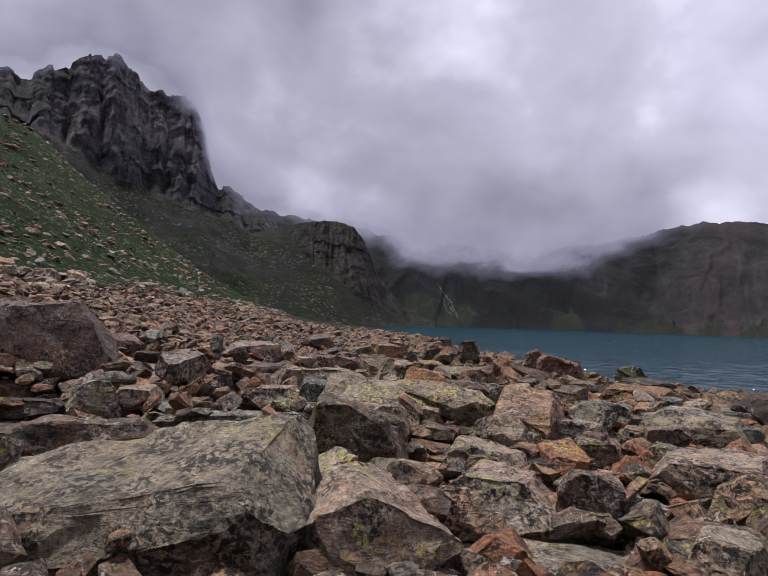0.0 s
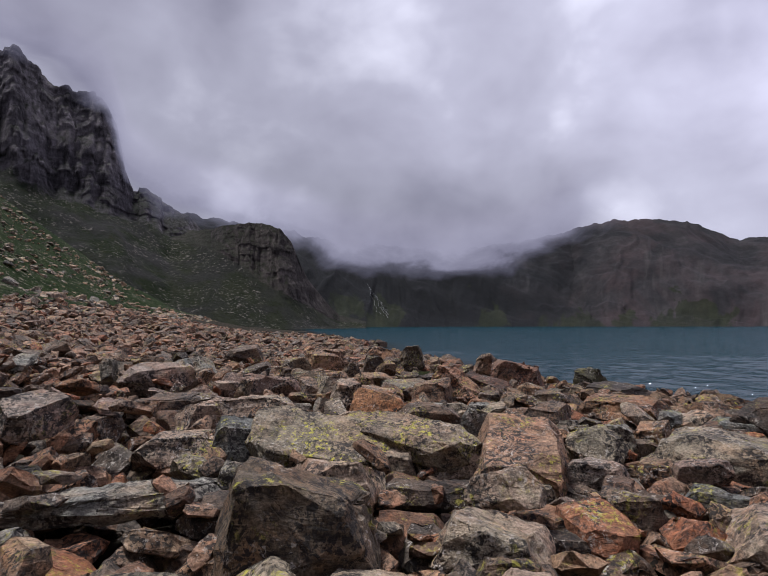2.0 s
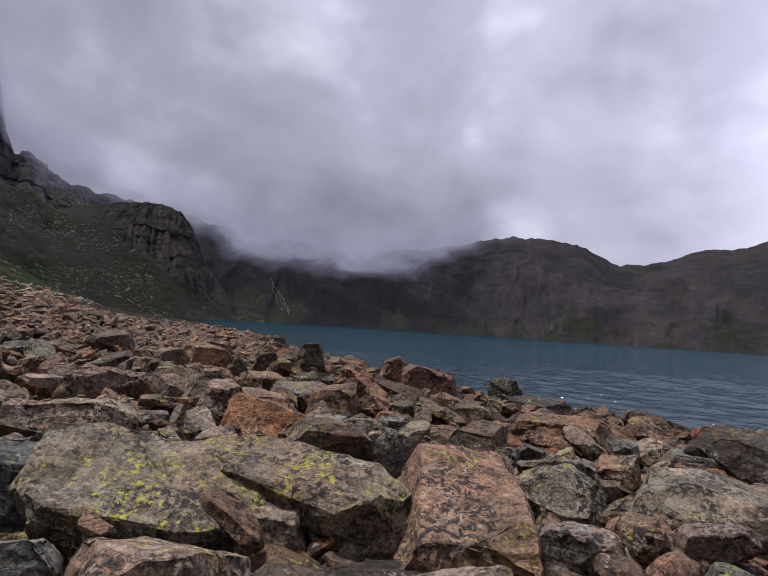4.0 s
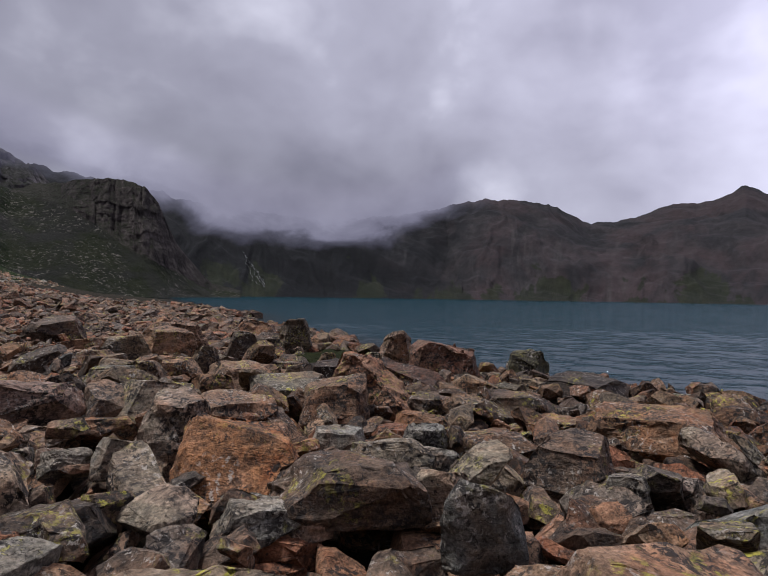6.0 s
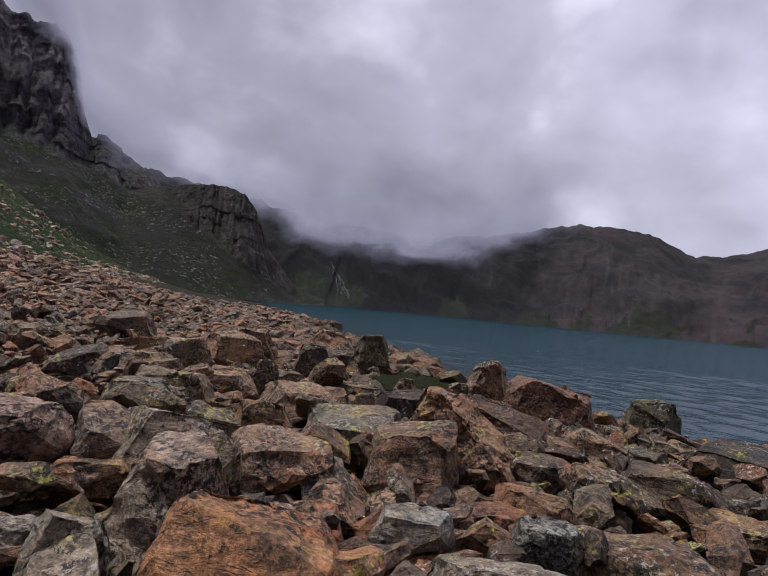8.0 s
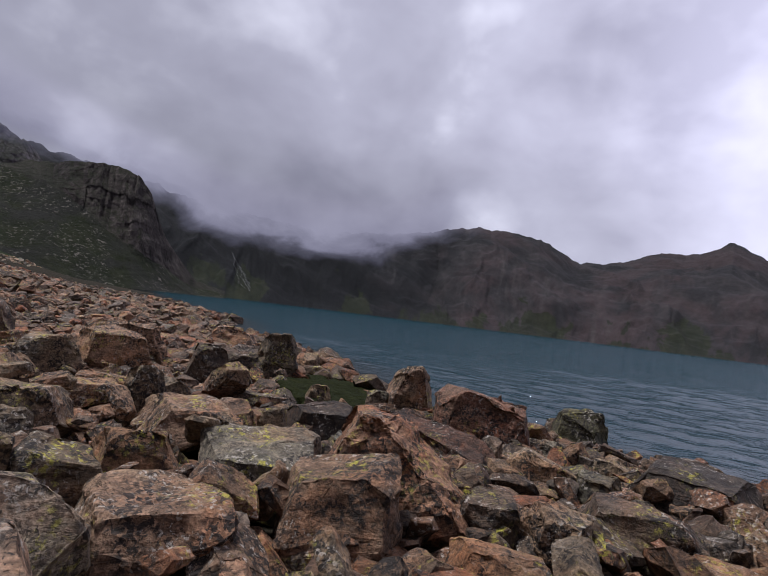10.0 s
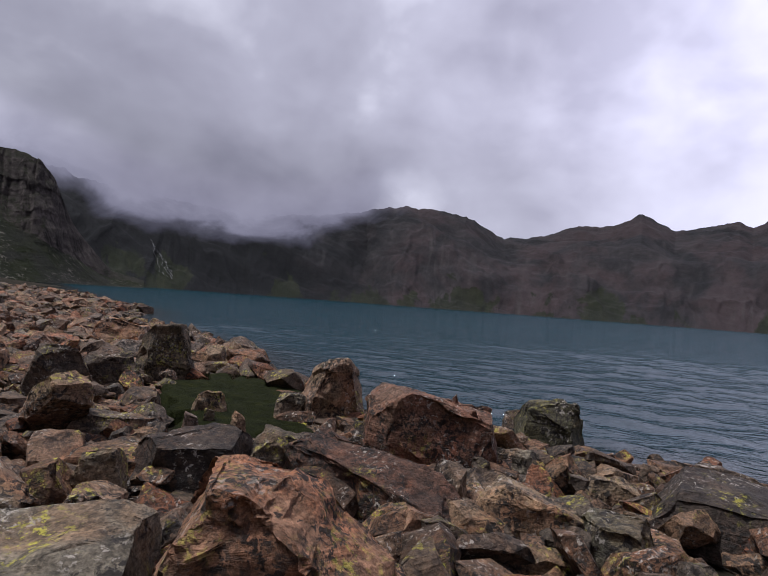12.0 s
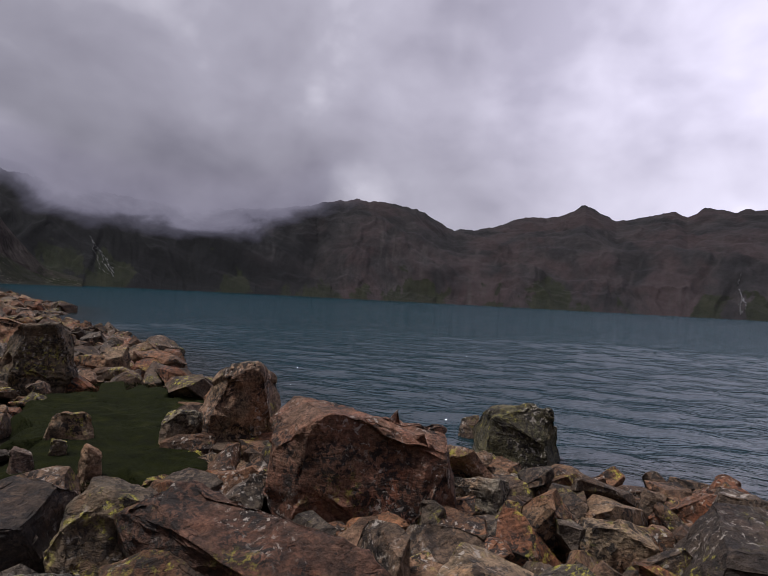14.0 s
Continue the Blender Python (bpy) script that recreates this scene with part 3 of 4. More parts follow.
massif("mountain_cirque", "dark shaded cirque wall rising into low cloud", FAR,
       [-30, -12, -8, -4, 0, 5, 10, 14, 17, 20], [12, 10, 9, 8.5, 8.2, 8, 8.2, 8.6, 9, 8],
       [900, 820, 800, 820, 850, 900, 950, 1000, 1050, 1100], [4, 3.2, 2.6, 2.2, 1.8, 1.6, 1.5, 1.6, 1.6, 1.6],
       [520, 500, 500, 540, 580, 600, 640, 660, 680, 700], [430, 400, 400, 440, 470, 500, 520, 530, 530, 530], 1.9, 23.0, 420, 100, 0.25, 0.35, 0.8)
massif("mountain_ridge", "brown and grey mountain ridge across the lake", FAR,
       [12, 14, 16, 17.2, 19, 22.7, 25.5, 28.5, 30.5, 32.5, 36.4, 39.6, 41.5, 43.2, 45.3, 48.2, 51, 53.2, 54.2, 55.6, 57.9, 59, 60.6, 66, 75],
       [5, 6.5, 8.0, 9.0, 9.6, 9.95, 9.9, 9.4, 8.4, 7.35, 7.75, 8.9, 8.8, 9.0, 10.1, 8.5, 9.0, 9.35, 8.75, 9.6, 9.1, 9.4, 9.2, 9.5, 9],
       [1150, 1150, 1150, 1150, 1150, 1150, 1180, 1200, 1300, 1500, 1650, 1700, 1700, 1700, 1700, 1800, 1850, 1900, 1900, 1900, 1900, 1900, 1900, 1900, 1900],
       [1.2, 1.5, 1.8, 1.8, 2, 2.2, 2.2, 2.2, 2.0, 1.9, 1.9] + [1.9] * 14, [900, 860, 800, 760, 710] + [650] * 6 + [680] * 14, [800, 700, 570, 540, 530] + [528] * 20, 2.4, 37.0, 640, 120, 0.12, 0.35)
# out of view: an invented slope that closes the ring for reflections
massif("mountain_behind", "unseen grey mountain side added behind the viewpoint", FAR,
       [72, 100, 140, 180, 220, 260, 288], [9, 11, 13, 14, 15, 17, 19], [1500, 1300, 900, 700, 600, 450, 380],
       [3, 3, 4, 5, 6, 8, 10], [800, 700, 550, 450, 400, 330, 300], [525, 500, 400, 330, 280, 230, 205], 2.0, 51.0, 160, 40)

# cloud bank in front of the upper slopes
CLOUD_AZ = [-62, -46, -39, -34, -28.8, -26.9, -24.1, -17.4, -9, -4, 5, 12, 15, 17.5, 20, 26, 34]
CLOUD_EL = [19.5, 20.5, 22.8, 22.5, 19.5, 13.8, 11.6, 10.2, 7.9, 6.2, 5.7, 6.2, 7.0, 8.6, 10.0, 11.5, 14]
CLOUD_D = [285, 285, 285, 285, 290, 300, 330, 430, 480, 500, 520, 620, 760, 900, 900, 900, 900]
CLOUD_AZ = [t - SWING for t in CLOUD_AZ]
ca = np.linspace(CLOUD_AZ[0], CLOUD_AZ[-1], 130)
cv, cuv = [], []
for v in np.linspace(0, 1, 24):
    for t in ca:
        el, d = np.interp(t, CLOUD_AZ, CLOUD_EL) - 2.0 + 9.0 * v, np.interp(t, CLOUD_AZ, CLOUD_D) - 12 * v
        cv.append((HUB[0] + d * math.sin(radians(t)), HUB[1] + d * math.cos(radians(t)), 2.3 + d * math.tan(radians(el))))
        cuv.append(((t + SWING + 62) / 96, v))
cloud = mesh_object("backdrop_cloud", cv, grid_faces(24, 130), CLOUD)
cloud.visible_shadow = False
layer = cloud.data.uv_layers.new(name="UVMap")
for lp in cloud.data.loops:
    layer.data[lp.index].uv = cuv[lp.vertex_index]
tagged(cloud, "low grey lilac cloud hanging over the mountains", "cloud", kind="structure")


# ---- boulders ----
def clip(bm, planes):
    """Keep the part of a convex block on the inner side of each plane (nx, ny, nz, d)."""
    for nx, ny, nz, d in planes:
        n = Vector((nx, ny, nz))
        k = n.length
        n /= k
        reach = [v.co.dot(n) for v in bm.verts]
        if max(reach) <= d / k + 1e-4 or min(reach) > d / k - 0.05:
            continue
        bmesh.ops.bisect_plane(bm, geom=bm.verts[:] + bm.edges[:] + bm.faces[:], plane_co=n * (d / k), plane_no=n, clear_outer=True)
        points = {tuple(round(c, 4) for c in v.co) for v in bm.verts}
        bm.clear()
        for p in sorted(points):
            bm.verts.new(p)
        hull = bmesh.ops.convex_hull(bm, input=bm.verts)
        bmesh.ops.delete(bm, geom=list({g for g in hull["geom_interior"] + hull["geom_unused"] if isinstance(g, bmesh.types.BMVert)}), context="VERTS")


def boulder_mesh(name, dims, seed, peak=0.0, taper=0.7, slope=0.0, fine=0.08, rough=0.05, cuts=(), wild=1.0, worn=1):
    """A block split from bedded rock: flat broken faces that meet at hard edges, ledges where the beds end, chipped corners."""
    rng = random.Random(seed)
    bm = bmesh.new()
    for z in (0.0, 1.0):
        for x, y in ((-1, -1), (1, -1), (1, 1), (-1, 1)):
            bm.verts.new((x, y, z))
    bmesh.ops.convex_hull(bm, input=bm.verts)
    right, left = min(1.0, taper + peak * (1 - taper)), min(1.0, taper - peak * (1 - taper))
    low = rng.uniform(0.1, 0.35)
    planes = [(1 - low, rng.uniform(-0.3, 0.3) * wild, 1 - right, 1 - low * right), (low - 1, rng.uniform(-0.3, 0.3) * wild, 1 - left, 1 - low * left)]
    for side in (-1, 1):
        lean = (1 - (taper + 1) / 2) * rng.uniform(0.5, 1.8) + rng.uniform(0, 0.25) * wild
        planes.append((rng.uniform(-0.3, 0.3) * wild, side, lean, 1 + lean * rng.uniform(0.1, 0.35)))
    planes.append((slope * 0.55 + rng.uniform(-0.12, 0.12) * wild, rng.uniform(-0.15, 0.35) * wild, 1.0, rng.uniform(0.84, 0.95)))
    # broken corners and edges all round
    turn = rng.uniform(0, 360)
    for i in range(12):
        a, up = radians(turn + i * 137.5), 1.55 * (i + 0.5) / 12 - 0.55 + rng.uniform(-0.12, 0.12)
        c = math.sqrt(max(0.05, 1 - up * up))
        n = Vector((math.cos(a) * c, math.sin(a) * c, up * 2.0))
        most = sum(abs(k) ** 1.45 for k in (n.x, n.y, n.z / 2)) ** (1 / 1.45)
        planes.append((*n, n.z / 2 + most * rng.uniform(0.84, 1.0 + 0.25 * (1 - wild))))
    clip(bm, list(planes) + list(cuts))
    for v in bm.verts:
        v.co = (v.co.x * dims[0] / 2, v.co.y * dims[1] / 2, v.co.z * dims[2])
    bmesh.ops.dissolve_limit(bm, angle_limit=radians(4), verts=bm.verts, edges=bm.edges)
    mean = (dims[0] * dims[1] * dims[2]) ** (1 / 3)
    bmesh.ops.bevel(bm, geom=bm.edges[:], offset=0.02 * mean, segments=1, profile=0.5, affect="EDGES", clamp_overlap=True)
    bmesh.ops.triangulate(bm, faces=bm.faces)
    longest = max(dims) * fine
    for _ in range(7):
        long_edges = [e for e in bm.edges if e.calc_length() > longest]
        if not long_edges or len(bm.faces) > 5000:
            break
        bmesh.ops.subdivide_edges(bm, edges=long_edges, cuts=1, use_grid_fill=False)
        bmesh.ops.triangulate(bm, faces=[f for f in bm.faces if len(f.verts) > 3])
    for _ in range(worn):
        bmesh.ops.smooth_vert(bm, verts=bm.verts, factor=0.5, use_axis_x=True, use_axis_y=True, use_axis_z=True)
    bm.normal_update()
    amp, off = rough * mean, Vector((seed * 1.7 % 50, seed * 3.1 % 70, 0))
    f = 1.0 / mean
    bed_way = Euler((rng.uniform(-0.5, 0.5), rng.uniform(-0.5, 0.5), 0)).to_matrix() @ Vector((0, 0, 1))
    beds = rng.uniform(3.5, 7.0)
    for v in bm.verts:
        p = v.co * f
        n = noise.fractal(p * 1.7 + off, 0.8, 2.1, 6)
        across = 1.0 - abs(v.normal.dot(bed_way))
        step = noise.cell(Vector((off.x, off.y, p.dot(bed_way) * beds + n * 0.7 + 40)))
        chip = noise.cell(p * 2.6 + off + Vector((n, n, n)) * 0.5)
        pit = max(0.0, noise.noise(p * 5.5 + off) - 0.22)
        v.co += v.normal * amp * (n * 1.05 + chip * 0.3 + step * across * 0.5 - pit * 0.9)
    me = bpy.data.meshes.new(name)
    bm.to_mesh(me)
    bm.free()
    me.polygons.foreach_set("use_smooth", [True] * len(me.polygons))
    me.set_sharp_from_angle(angle=radians(20))
    return me


WORDS = {
    "tan": "tan-grey lichen-flecked angular boulder on the stony shore",
    "rust": "rust-brown angular boulder on the stony shore",
    "grey": "dull grey angular boulder on the stony shore",
    "pink": "pinkish weathered angular boulder on the stony shore",
    "brick": "rust-red angular boulder on the stony shore",
    "sienna": "reddish tan boulder on the stony shore",
    "lichen": "pale slab crusted with yellow lichen",
    "slab": "tan-grey flat slab on the stony shore",
    "orange": "orange-brown angular boulder on the stony shore",
    "dark": "dark brown rough boulder on the stony shore",
    "red": "dark red-brown weathered boulder at the water's edge",
    "umber": "brown lichen-spotted boulder near the water's edge",
    "olive": "olive lichen-grown boulder at the water's edge",
}
placed = []
SHORE_KINDS = ("red", "umber", "olive", "brick")


def boulder(x, y, top, dims, yaw=0, peak=0.0, taper=0.7, slope=0.0, kind="tan", pitch=0, roll=0, fine=0.047, label="", cuts=(), wild=1.0):
    """One boulder whose highest part lies at the height top; it turns its broad side to the yaw given."""
    me = boulder_mesh("boulder", dims, len(placed) + 100, peak, taper, slope, fine, 0.06 if kind in SHORE_KINDS else 0.05, cuts, wild, 3 if kind in SHORE_KINDS else 1)
    me.materials.append(ROCK[kind])
    ob = new("boulder", me)
    m = pose(0, 0, 0, pitch, roll, yaw)
    high = max((m @ v.co).z for v in me.vertices)
    ob.matrix_world = pose(x, y, top - high, pitch, roll, yaw)
    placed.append((x, y, 0.46 * math.sqrt(dims[0] * dims[1])))
    return tagged(ob, label or WORDS[kind], "boulder", "shore boulders")


# the broad slab at the start, and the long slab before the moss
boulder(-0.35, 3.4, 1.22, (2.95, 1.6, 1.05), 16, 0.0, 0.97, 0.0, "slab", 20, -12, 0.024, "broad flat tan-grey slab with dark chipped edge", [(0.35, 1, 0.1, 1.12), (1, -0.45, -0.2, 1.12), (-0.3, -1, 0.35, 1.28)], 0.35)
placed += [(-1.0, 3.3, 0.6), (0.5, 3.7, 0.6)]
boulder(3.75, 18.6, 0.82, (2.1, 0.6, 0.62), -42, -0.4, 0.6, 0.35, "red", 8, 10, 0.04, "long red-brown slab leaning by the moss")
boulder(1.45, 3.76, 0.85, (1.29, 1.29, 0.80), 10, -0.5, 0.45, 0.5, "tan")
boulder(2.41, 5.08, 0.61, (1.31, 1.07, 0.60), -1, 0.1, 0.3, 0.1, "tan")
boulder(1.37, 5.44, 0.58, (0.90, 0.73, 0.47), 8, 0.3, 0.55, 0.1, "tan")
boulder(3.02, 4.14, 0.22, (1.91, 1.22, 0.28), -8, 0, 0.8, 0, "tan")
boulder(3.36, 5.11, 0.68, (0.67, 0.49, 0.73), -10, 0.2, 0.7, 0, "pink")
boulder(4.99, 6.70, 0.61, (1.56, 1.13, 0.64), -20, 0.3, 0.55, 0, "tan")
boulder(3.97, 5.13, 0.21, (0.93, 0.68, 0.29), -16, 0, 0.5, 0.1, "grey")
boulder(3.95, 5.90, 0.25, (0.29, 0.24, 0.29), -14, 0, 0.6, 0.1, "grey")
boulder(4.25, 5.65, 0.25, (0.66, 0.42, 0.32), -17, -0.3, 0.6, 0.4, "grey")
boulder(5.53, 6.23, 0.20, (0.64, 0.46, 0.29), -24, 0, 0.6, 0, "tan")
boulder(2.28, 6.54, 0.64, (1.09, 0.79, 0.52), -0, -0.1, 0.5, 0.3, "tan")
boulder(3.08, 7.06, 0.33, (0.73, 0.53, 0.28), -6, 0, 0.6, 0.1, "dark")
boulder(3.86, 7.70, 0.53, (0.75, 0.61, 0.43), -10, 0, 0.6, 0.1, "dark")
boulder(0.65, 6.23, 1.13, (1.39, 1.14, 0.92), 13, -0.2, 0.6, 0.3, "umber")
boulder(-2.68, 4.99, 0.89, (2.38, 1.08, 0.45), 40, 0.3, 0.6, -0.1, "dark")
boulder(-1.42, 6.89, 0.72, (2.29, 0.83, 0.28), 25, 0.1, 0.8, 0, "grey")
boulder(-5.82, 7.89, 2.31, (2.79, 2.03, 1.33), 42, -0.1, 0.6, 0.2, "pink")
boulder(-3.93, 5.82, 0.89, (0.98, 0.72, 0.28), 42, 0, 0.7, 0, "dark")
boulder(-3.22, 6.19, 1.12, (0.72, 0.52, 0.55), 37, 0.1, 0.5, 0, "grey")
boulder(-3.06, 6.99, 0.96, (0.79, 0.57, 0.35), 34, 0, 0.6, 0, "tan")
boulder(0.36, 8.9, 1.14, (1.95, 1.15, 0.42), -4, 0.0, 0.9, 0.0, "lichen", 22, 9, 0.03, "flat pale slab crusted with yellow lichen", [(0.8, -1, 0, 1.25), (-1, -0.6, 0, 1.2)], 0.5)
boulder(1.42, 9.12, 1.04, (2.1, 0.75, 0.38), -28, 0.0, 0.9, 0.0, "lichen", 20, 5, 0.03, "long flat slab with yellow lichen", [(1, -0.5, 0, 1.1)], 0.5)
boulder(2.95, 8.9, 1.02, (1.3, 2.0, 0.8), -12, 0.15, 0.6, 0.0, "sienna", 15, 0, 0.03, "large smooth tan block sloping to the water", (), 0.6)
boulder(5.91, 9.66, 0.76, (1.85, 1.52, 0.70), -32, -0.2, 0.6, 0.2, "tan")
boulder(5.39, 10.74, 0.74, (0.61, 0.44, 0.64), -26, 0.1, 0.6, 0, "rust")
boulder(4.73, 10.77, 0.68, (0.84, 0.69, 0.56), -22, 0.1, 0.6, -0.2, "grey")
boulder(1.36, 8.56, 0.71, (0.55, 0.40, 0.42), 2, 0, 0.6, -0.1, "tan")
boulder(1.62, 9.93, 0.56, (0.38, 0.28, 0.28), -0, 0, 0.5, 0.1, "pink")
boulder(2.08, 8.88, 0.68, (0.98, 0.71, 0.42), -5, 0.4, 0.5, -0.5, "tan")
boulder(1.55, 7.83, 0.52, (0.77, 0.49, 0.28), 0, -0.2, 0.7, 0.1, "dark")
boulder(2.28, 8.02, 0.50, (0.98, 0.62, 0.29), -8, -0.1, 0.8, 0.2, "dark")
boulder(2.96, 7.98, 0.49, (0.51, 0.37, 0.33), -15, 0.2, 0.5, -0.2, "tan")
boulder(3.82, 8.64, 0.64, (0.92, 0.67, 0.50), -21, 0.2, 0.6, 0.1, "pink")
boulder(4.74, 9.06, 0.47, (0.53, 0.39, 0.37), -27, -0.1, 0.5, 0.2, "rust")
boulder(5.16, 8.19, 0.40, (0.89, 0.65, 0.35), -34, 0, 0.75, 0.1, "grey")
boulder(-0.22, 7.72, 0.79, (0.87, 0.63, 0.40), 20, -0.2, 0.6, 0.2, "grey")
boulder(0.77, 7.55, 0.86, (1.07, 0.87, 0.56), 10, 0, 0.6, 0.1, "tan")
boulder(-1.45, 8.70, 0.88, (1.22, 0.89, 0.34), 27, 0.1, 0.45, 0.1, "tan")
boulder(-0.64, 8.91, 1.05, (1.06, 0.77, 0.58), 20, -0.3, 0.4, 0.4, "grey")
boulder(-1.59, 9.65, 1.14, (0.66, 0.48, 0.57), 25, 0.2, 0.5, -0.2, "tan")
boulder(-1.42, 11.57, 1.00, (1.73, 0.94, 0.44), 19, 0.2, 0.7, -0.2, "tan")
boulder(-2.73, 11.25, 1.06, (1.50, 0.82, 0.37), 27, 0.2, 0.5, -0.2, "dark")
boulder(-3.91, 13.26, 1.47, (1.62, 1.18, 0.68), 28, 0, 0.6, 0.2, "pink")
boulder(2.66, 10.89, 0.89, (0.58, 0.26, 0.64), -8, 0, 0.5, 0.2, "grey")
boulder(-0.20, 7.15, 0.58, (1.11, 0.80, 0.28), 22, 0.1, 0.6, 0, "dark")
boulder(4.50, 8.44, 0.28, (0.74, 0.40, 0.28), -27, -0.2, 0.6, 0.3, "dark")
boulder(4.20, 7.90, 0.29, (0.57, 0.41, 0.28), -27, 0, 0.6, 0, "tan")
boulder(3.38, 7.85, 0.36, (0.38, 0.28, 0.28), -20, -0.2, 0.6, 0.2, "grey")
boulder(5.86, 7.94, 0.42, (0.95, 0.69, 0.41), -40, 0.2, 0.6, 0, "pink")
boulder(6.60, 9.35, 0.54, (0.31, 0.23, 0.52), -37, 0, 0.6, 0, "grey")
boulder(2.33, 12.75, 0.73, (0.98, 0.72, 0.47), -4, -0.1, 0.5, 0.1, "tan")
boulder(8.65, 12.23, 0.86, (2.02, 1.29, 0.92), -37, -0.2, 0.6, 0.3, "dark")
boulder(7.80, 12.57, 0.46, (1.16, 0.74, 0.49), -32, -0.1, 0.6, 0.2, "grey")
boulder(0.93, 12.32, 1.05, (1.3, 1.0, 0.85), 6, -0.25, 0.55, 0.3, "orange", 0, 0, 0.032, "large orange-brown block with a broad leaning face", [(-0.35, -1, 1.05, 1.2), (0.5, -0.8, -0.35, 0.75), (1, 0.1, 0.8, 1.2)], 0.35)
boulder(0.12, 13.25, 1.12, (0.95, 0.75, 1.0), 20, 0.2, 0.3, -0.1, "tan", 0, 0, 0.035, "grey-tan leaning slab with yellow lichen", [(-0.8, -0.7, 0.55, 0.95), (0.6, -1, 0.2, 1.05)], 0.4)
boulder(1.75, 11.6, 0.86, (1.3, 0.7, 0.46), -3, 0.2, 0.75, -0.1, "dark", 0, 0, 0.035, "", [(-1, -0.2, 0.9, 1.15), (0.2, -1, -0.4, 0.85)], 0.5)
boulder(0.18, 11.85, 0.85, (1.35, 0.36, 0.34), -58, 0.0, 0.8, 0.0, "tan", 0, 22, 0.035, "narrow tan slab leaning between larger blocks", (), 0.6)
boulder(-0.21, 12.61, 0.82, (0.47, 0.26, 0.37), 19, 0.1, 0.5, 0.2, "grey")
boulder(4.01, 16.07, 0.49, (0.68, 0.50, 0.42), -17, 0, 0.6, 0, "umber")
boulder(6.03, 13.75, 0.74, (1.78, 1.29, 0.70), -37, -0.1, 0.7, 0.1, "rust")
boulder(4.14, 12.42, 0.78, (0.92, 0.75, 0.63), -30, 0.1, 0.5, 0.1, "dark")
boulder(3.76, 14.01, 0.46, (1.38, 0.88, 0.30), -20, -0.3, 0.7, 0.1, "rust")
boulder(2.97, 13.92, 0.56, (0.59, 0.32, 0.36), -14, 0.2, 0.7, -0.1, "grey")
boulder(1.88, 13.97, 0.54, (0.69, 0.44, 0.28), -4, 0.2, 0.7, 0, "grey")
boulder(2.84, 13.09, 0.53, (0.88, 0.48, 0.31), -14, -0.2, 0.6, 0.3, "grey")
boulder(3.38, 12.65, 0.52, (0.74, 0.47, 0.33), -21, -0.4, 0.4, 0.5, "tan")
boulder(-2.00, 13.96, 1.21, (1.80, 1.15, 0.63), 29, -0.2, 0.7, 0.3, "pink")
boulder(-1.36, 17.06, 0.84, (0.75, 0.55, 0.50), 17, 0, 0.6, 0.1, "umber")
boulder(-1.25, 13.60, 0.74, (0.67, 0.42, 0.28), 25, 0, 0.7, 0.1, "tan")
boulder(-0.76, 13.93, 0.74, (0.75, 0.48, 0.28), 20, 0, 0.5, 0.1, "rust")
boulder(-0.73, 12.82, 0.68, (0.51, 0.32, 0.28), 24, 0, 0.6, 0, "grey")
boulder(-0.22, 11.25, 0.72, (0.83, 0.60, 0.28), 26, 0.1, 0.6, 0, "dark")
boulder(1.09, 11.45, 0.62, (0.63, 0.46, 0.28), 6, 0.2, 0.6, 0, "grey")
boulder(1.46, 11.41, 0.58, (0.40, 0.25, 0.28), 0, 0.1, 0.3, 0.1, "tan")
boulder(2.17, 11.90, 0.50, (0.57, 0.41, 0.28), -9, 0.1, 0.7, 0.1, "grey")
boulder(2.55, 11.65, 0.74, (0.60, 0.38, 0.48), -15, 0.1, 0.35, 0, "tan")
boulder(4.40, 11.88, 0.55, (0.43, 0.32, 0.40), -35, 0, 0.6, 0, "grey")
boulder(5.05, 12.08, 0.45, (0.65, 0.47, 0.34), -40, 0, 0.6, 0, "pink")
boulder(-1.16, 12.75, 0.71, (0.37, 0.27, 0.28), 28, 0, 0.6, 0, "grey")
boulder(0.07, 11.45, 0.72, (0.37, 0.27, 0.28), 21, 0, 0.7, 0, "dark")
boulder(-6.47, 26.86, 1.34, (2.07, 1.51, 1.05), 23, 0.2, 0.4, -0.1, "dark")
boulder(-2.51, 26.20, 1.21, (1.81, 1.31, 1.14), 12, -0.2, 0.6, 0.2, "rust")
boulder(-1.28, 20.43, 0.73, (1.25, 0.68, 0.54), 12, 0, 0.6, 0.2, "rust")
boulder(5.36, 15.10, 0.34, (1.07, 0.68, 0.30), -28, 0, 0.7, 0, "rust")
boulder(-0.35, 14.49, 1.08, (1.18, 0.97, 0.67), 21, -0.1, 0.35, 0.3, "tan")
boulder(0.56, 15.17, 0.76, (1.18, 0.97, 0.45), 7, 0, 0.7, 0.1, "umber")
boulder(-0.39, 15.82, 0.85, (0.78, 0.64, 0.51), 16, 0, 0.65, 0.2, "umber")
boulder(-1.40, 16.23, 1.01, (0.83, 0.68, 0.62), 24, -0.1, 0.6, 0.1, "tan")
boulder(-1.55, 17.77, 0.99, (1.33, 1.09, 0.66), 20, -0.1, 0.6, 0.3, "umber")
boulder(-1.39, 19.74, 0.69, (1.21, 0.66, 0.45), 15, 0.3, 0.7, -0.1, "rust")
boulder(-0.46, 19.19, 1.06, (0.58, 0.26, 0.86), 10, 0.1, 0.7, 0, "umber")
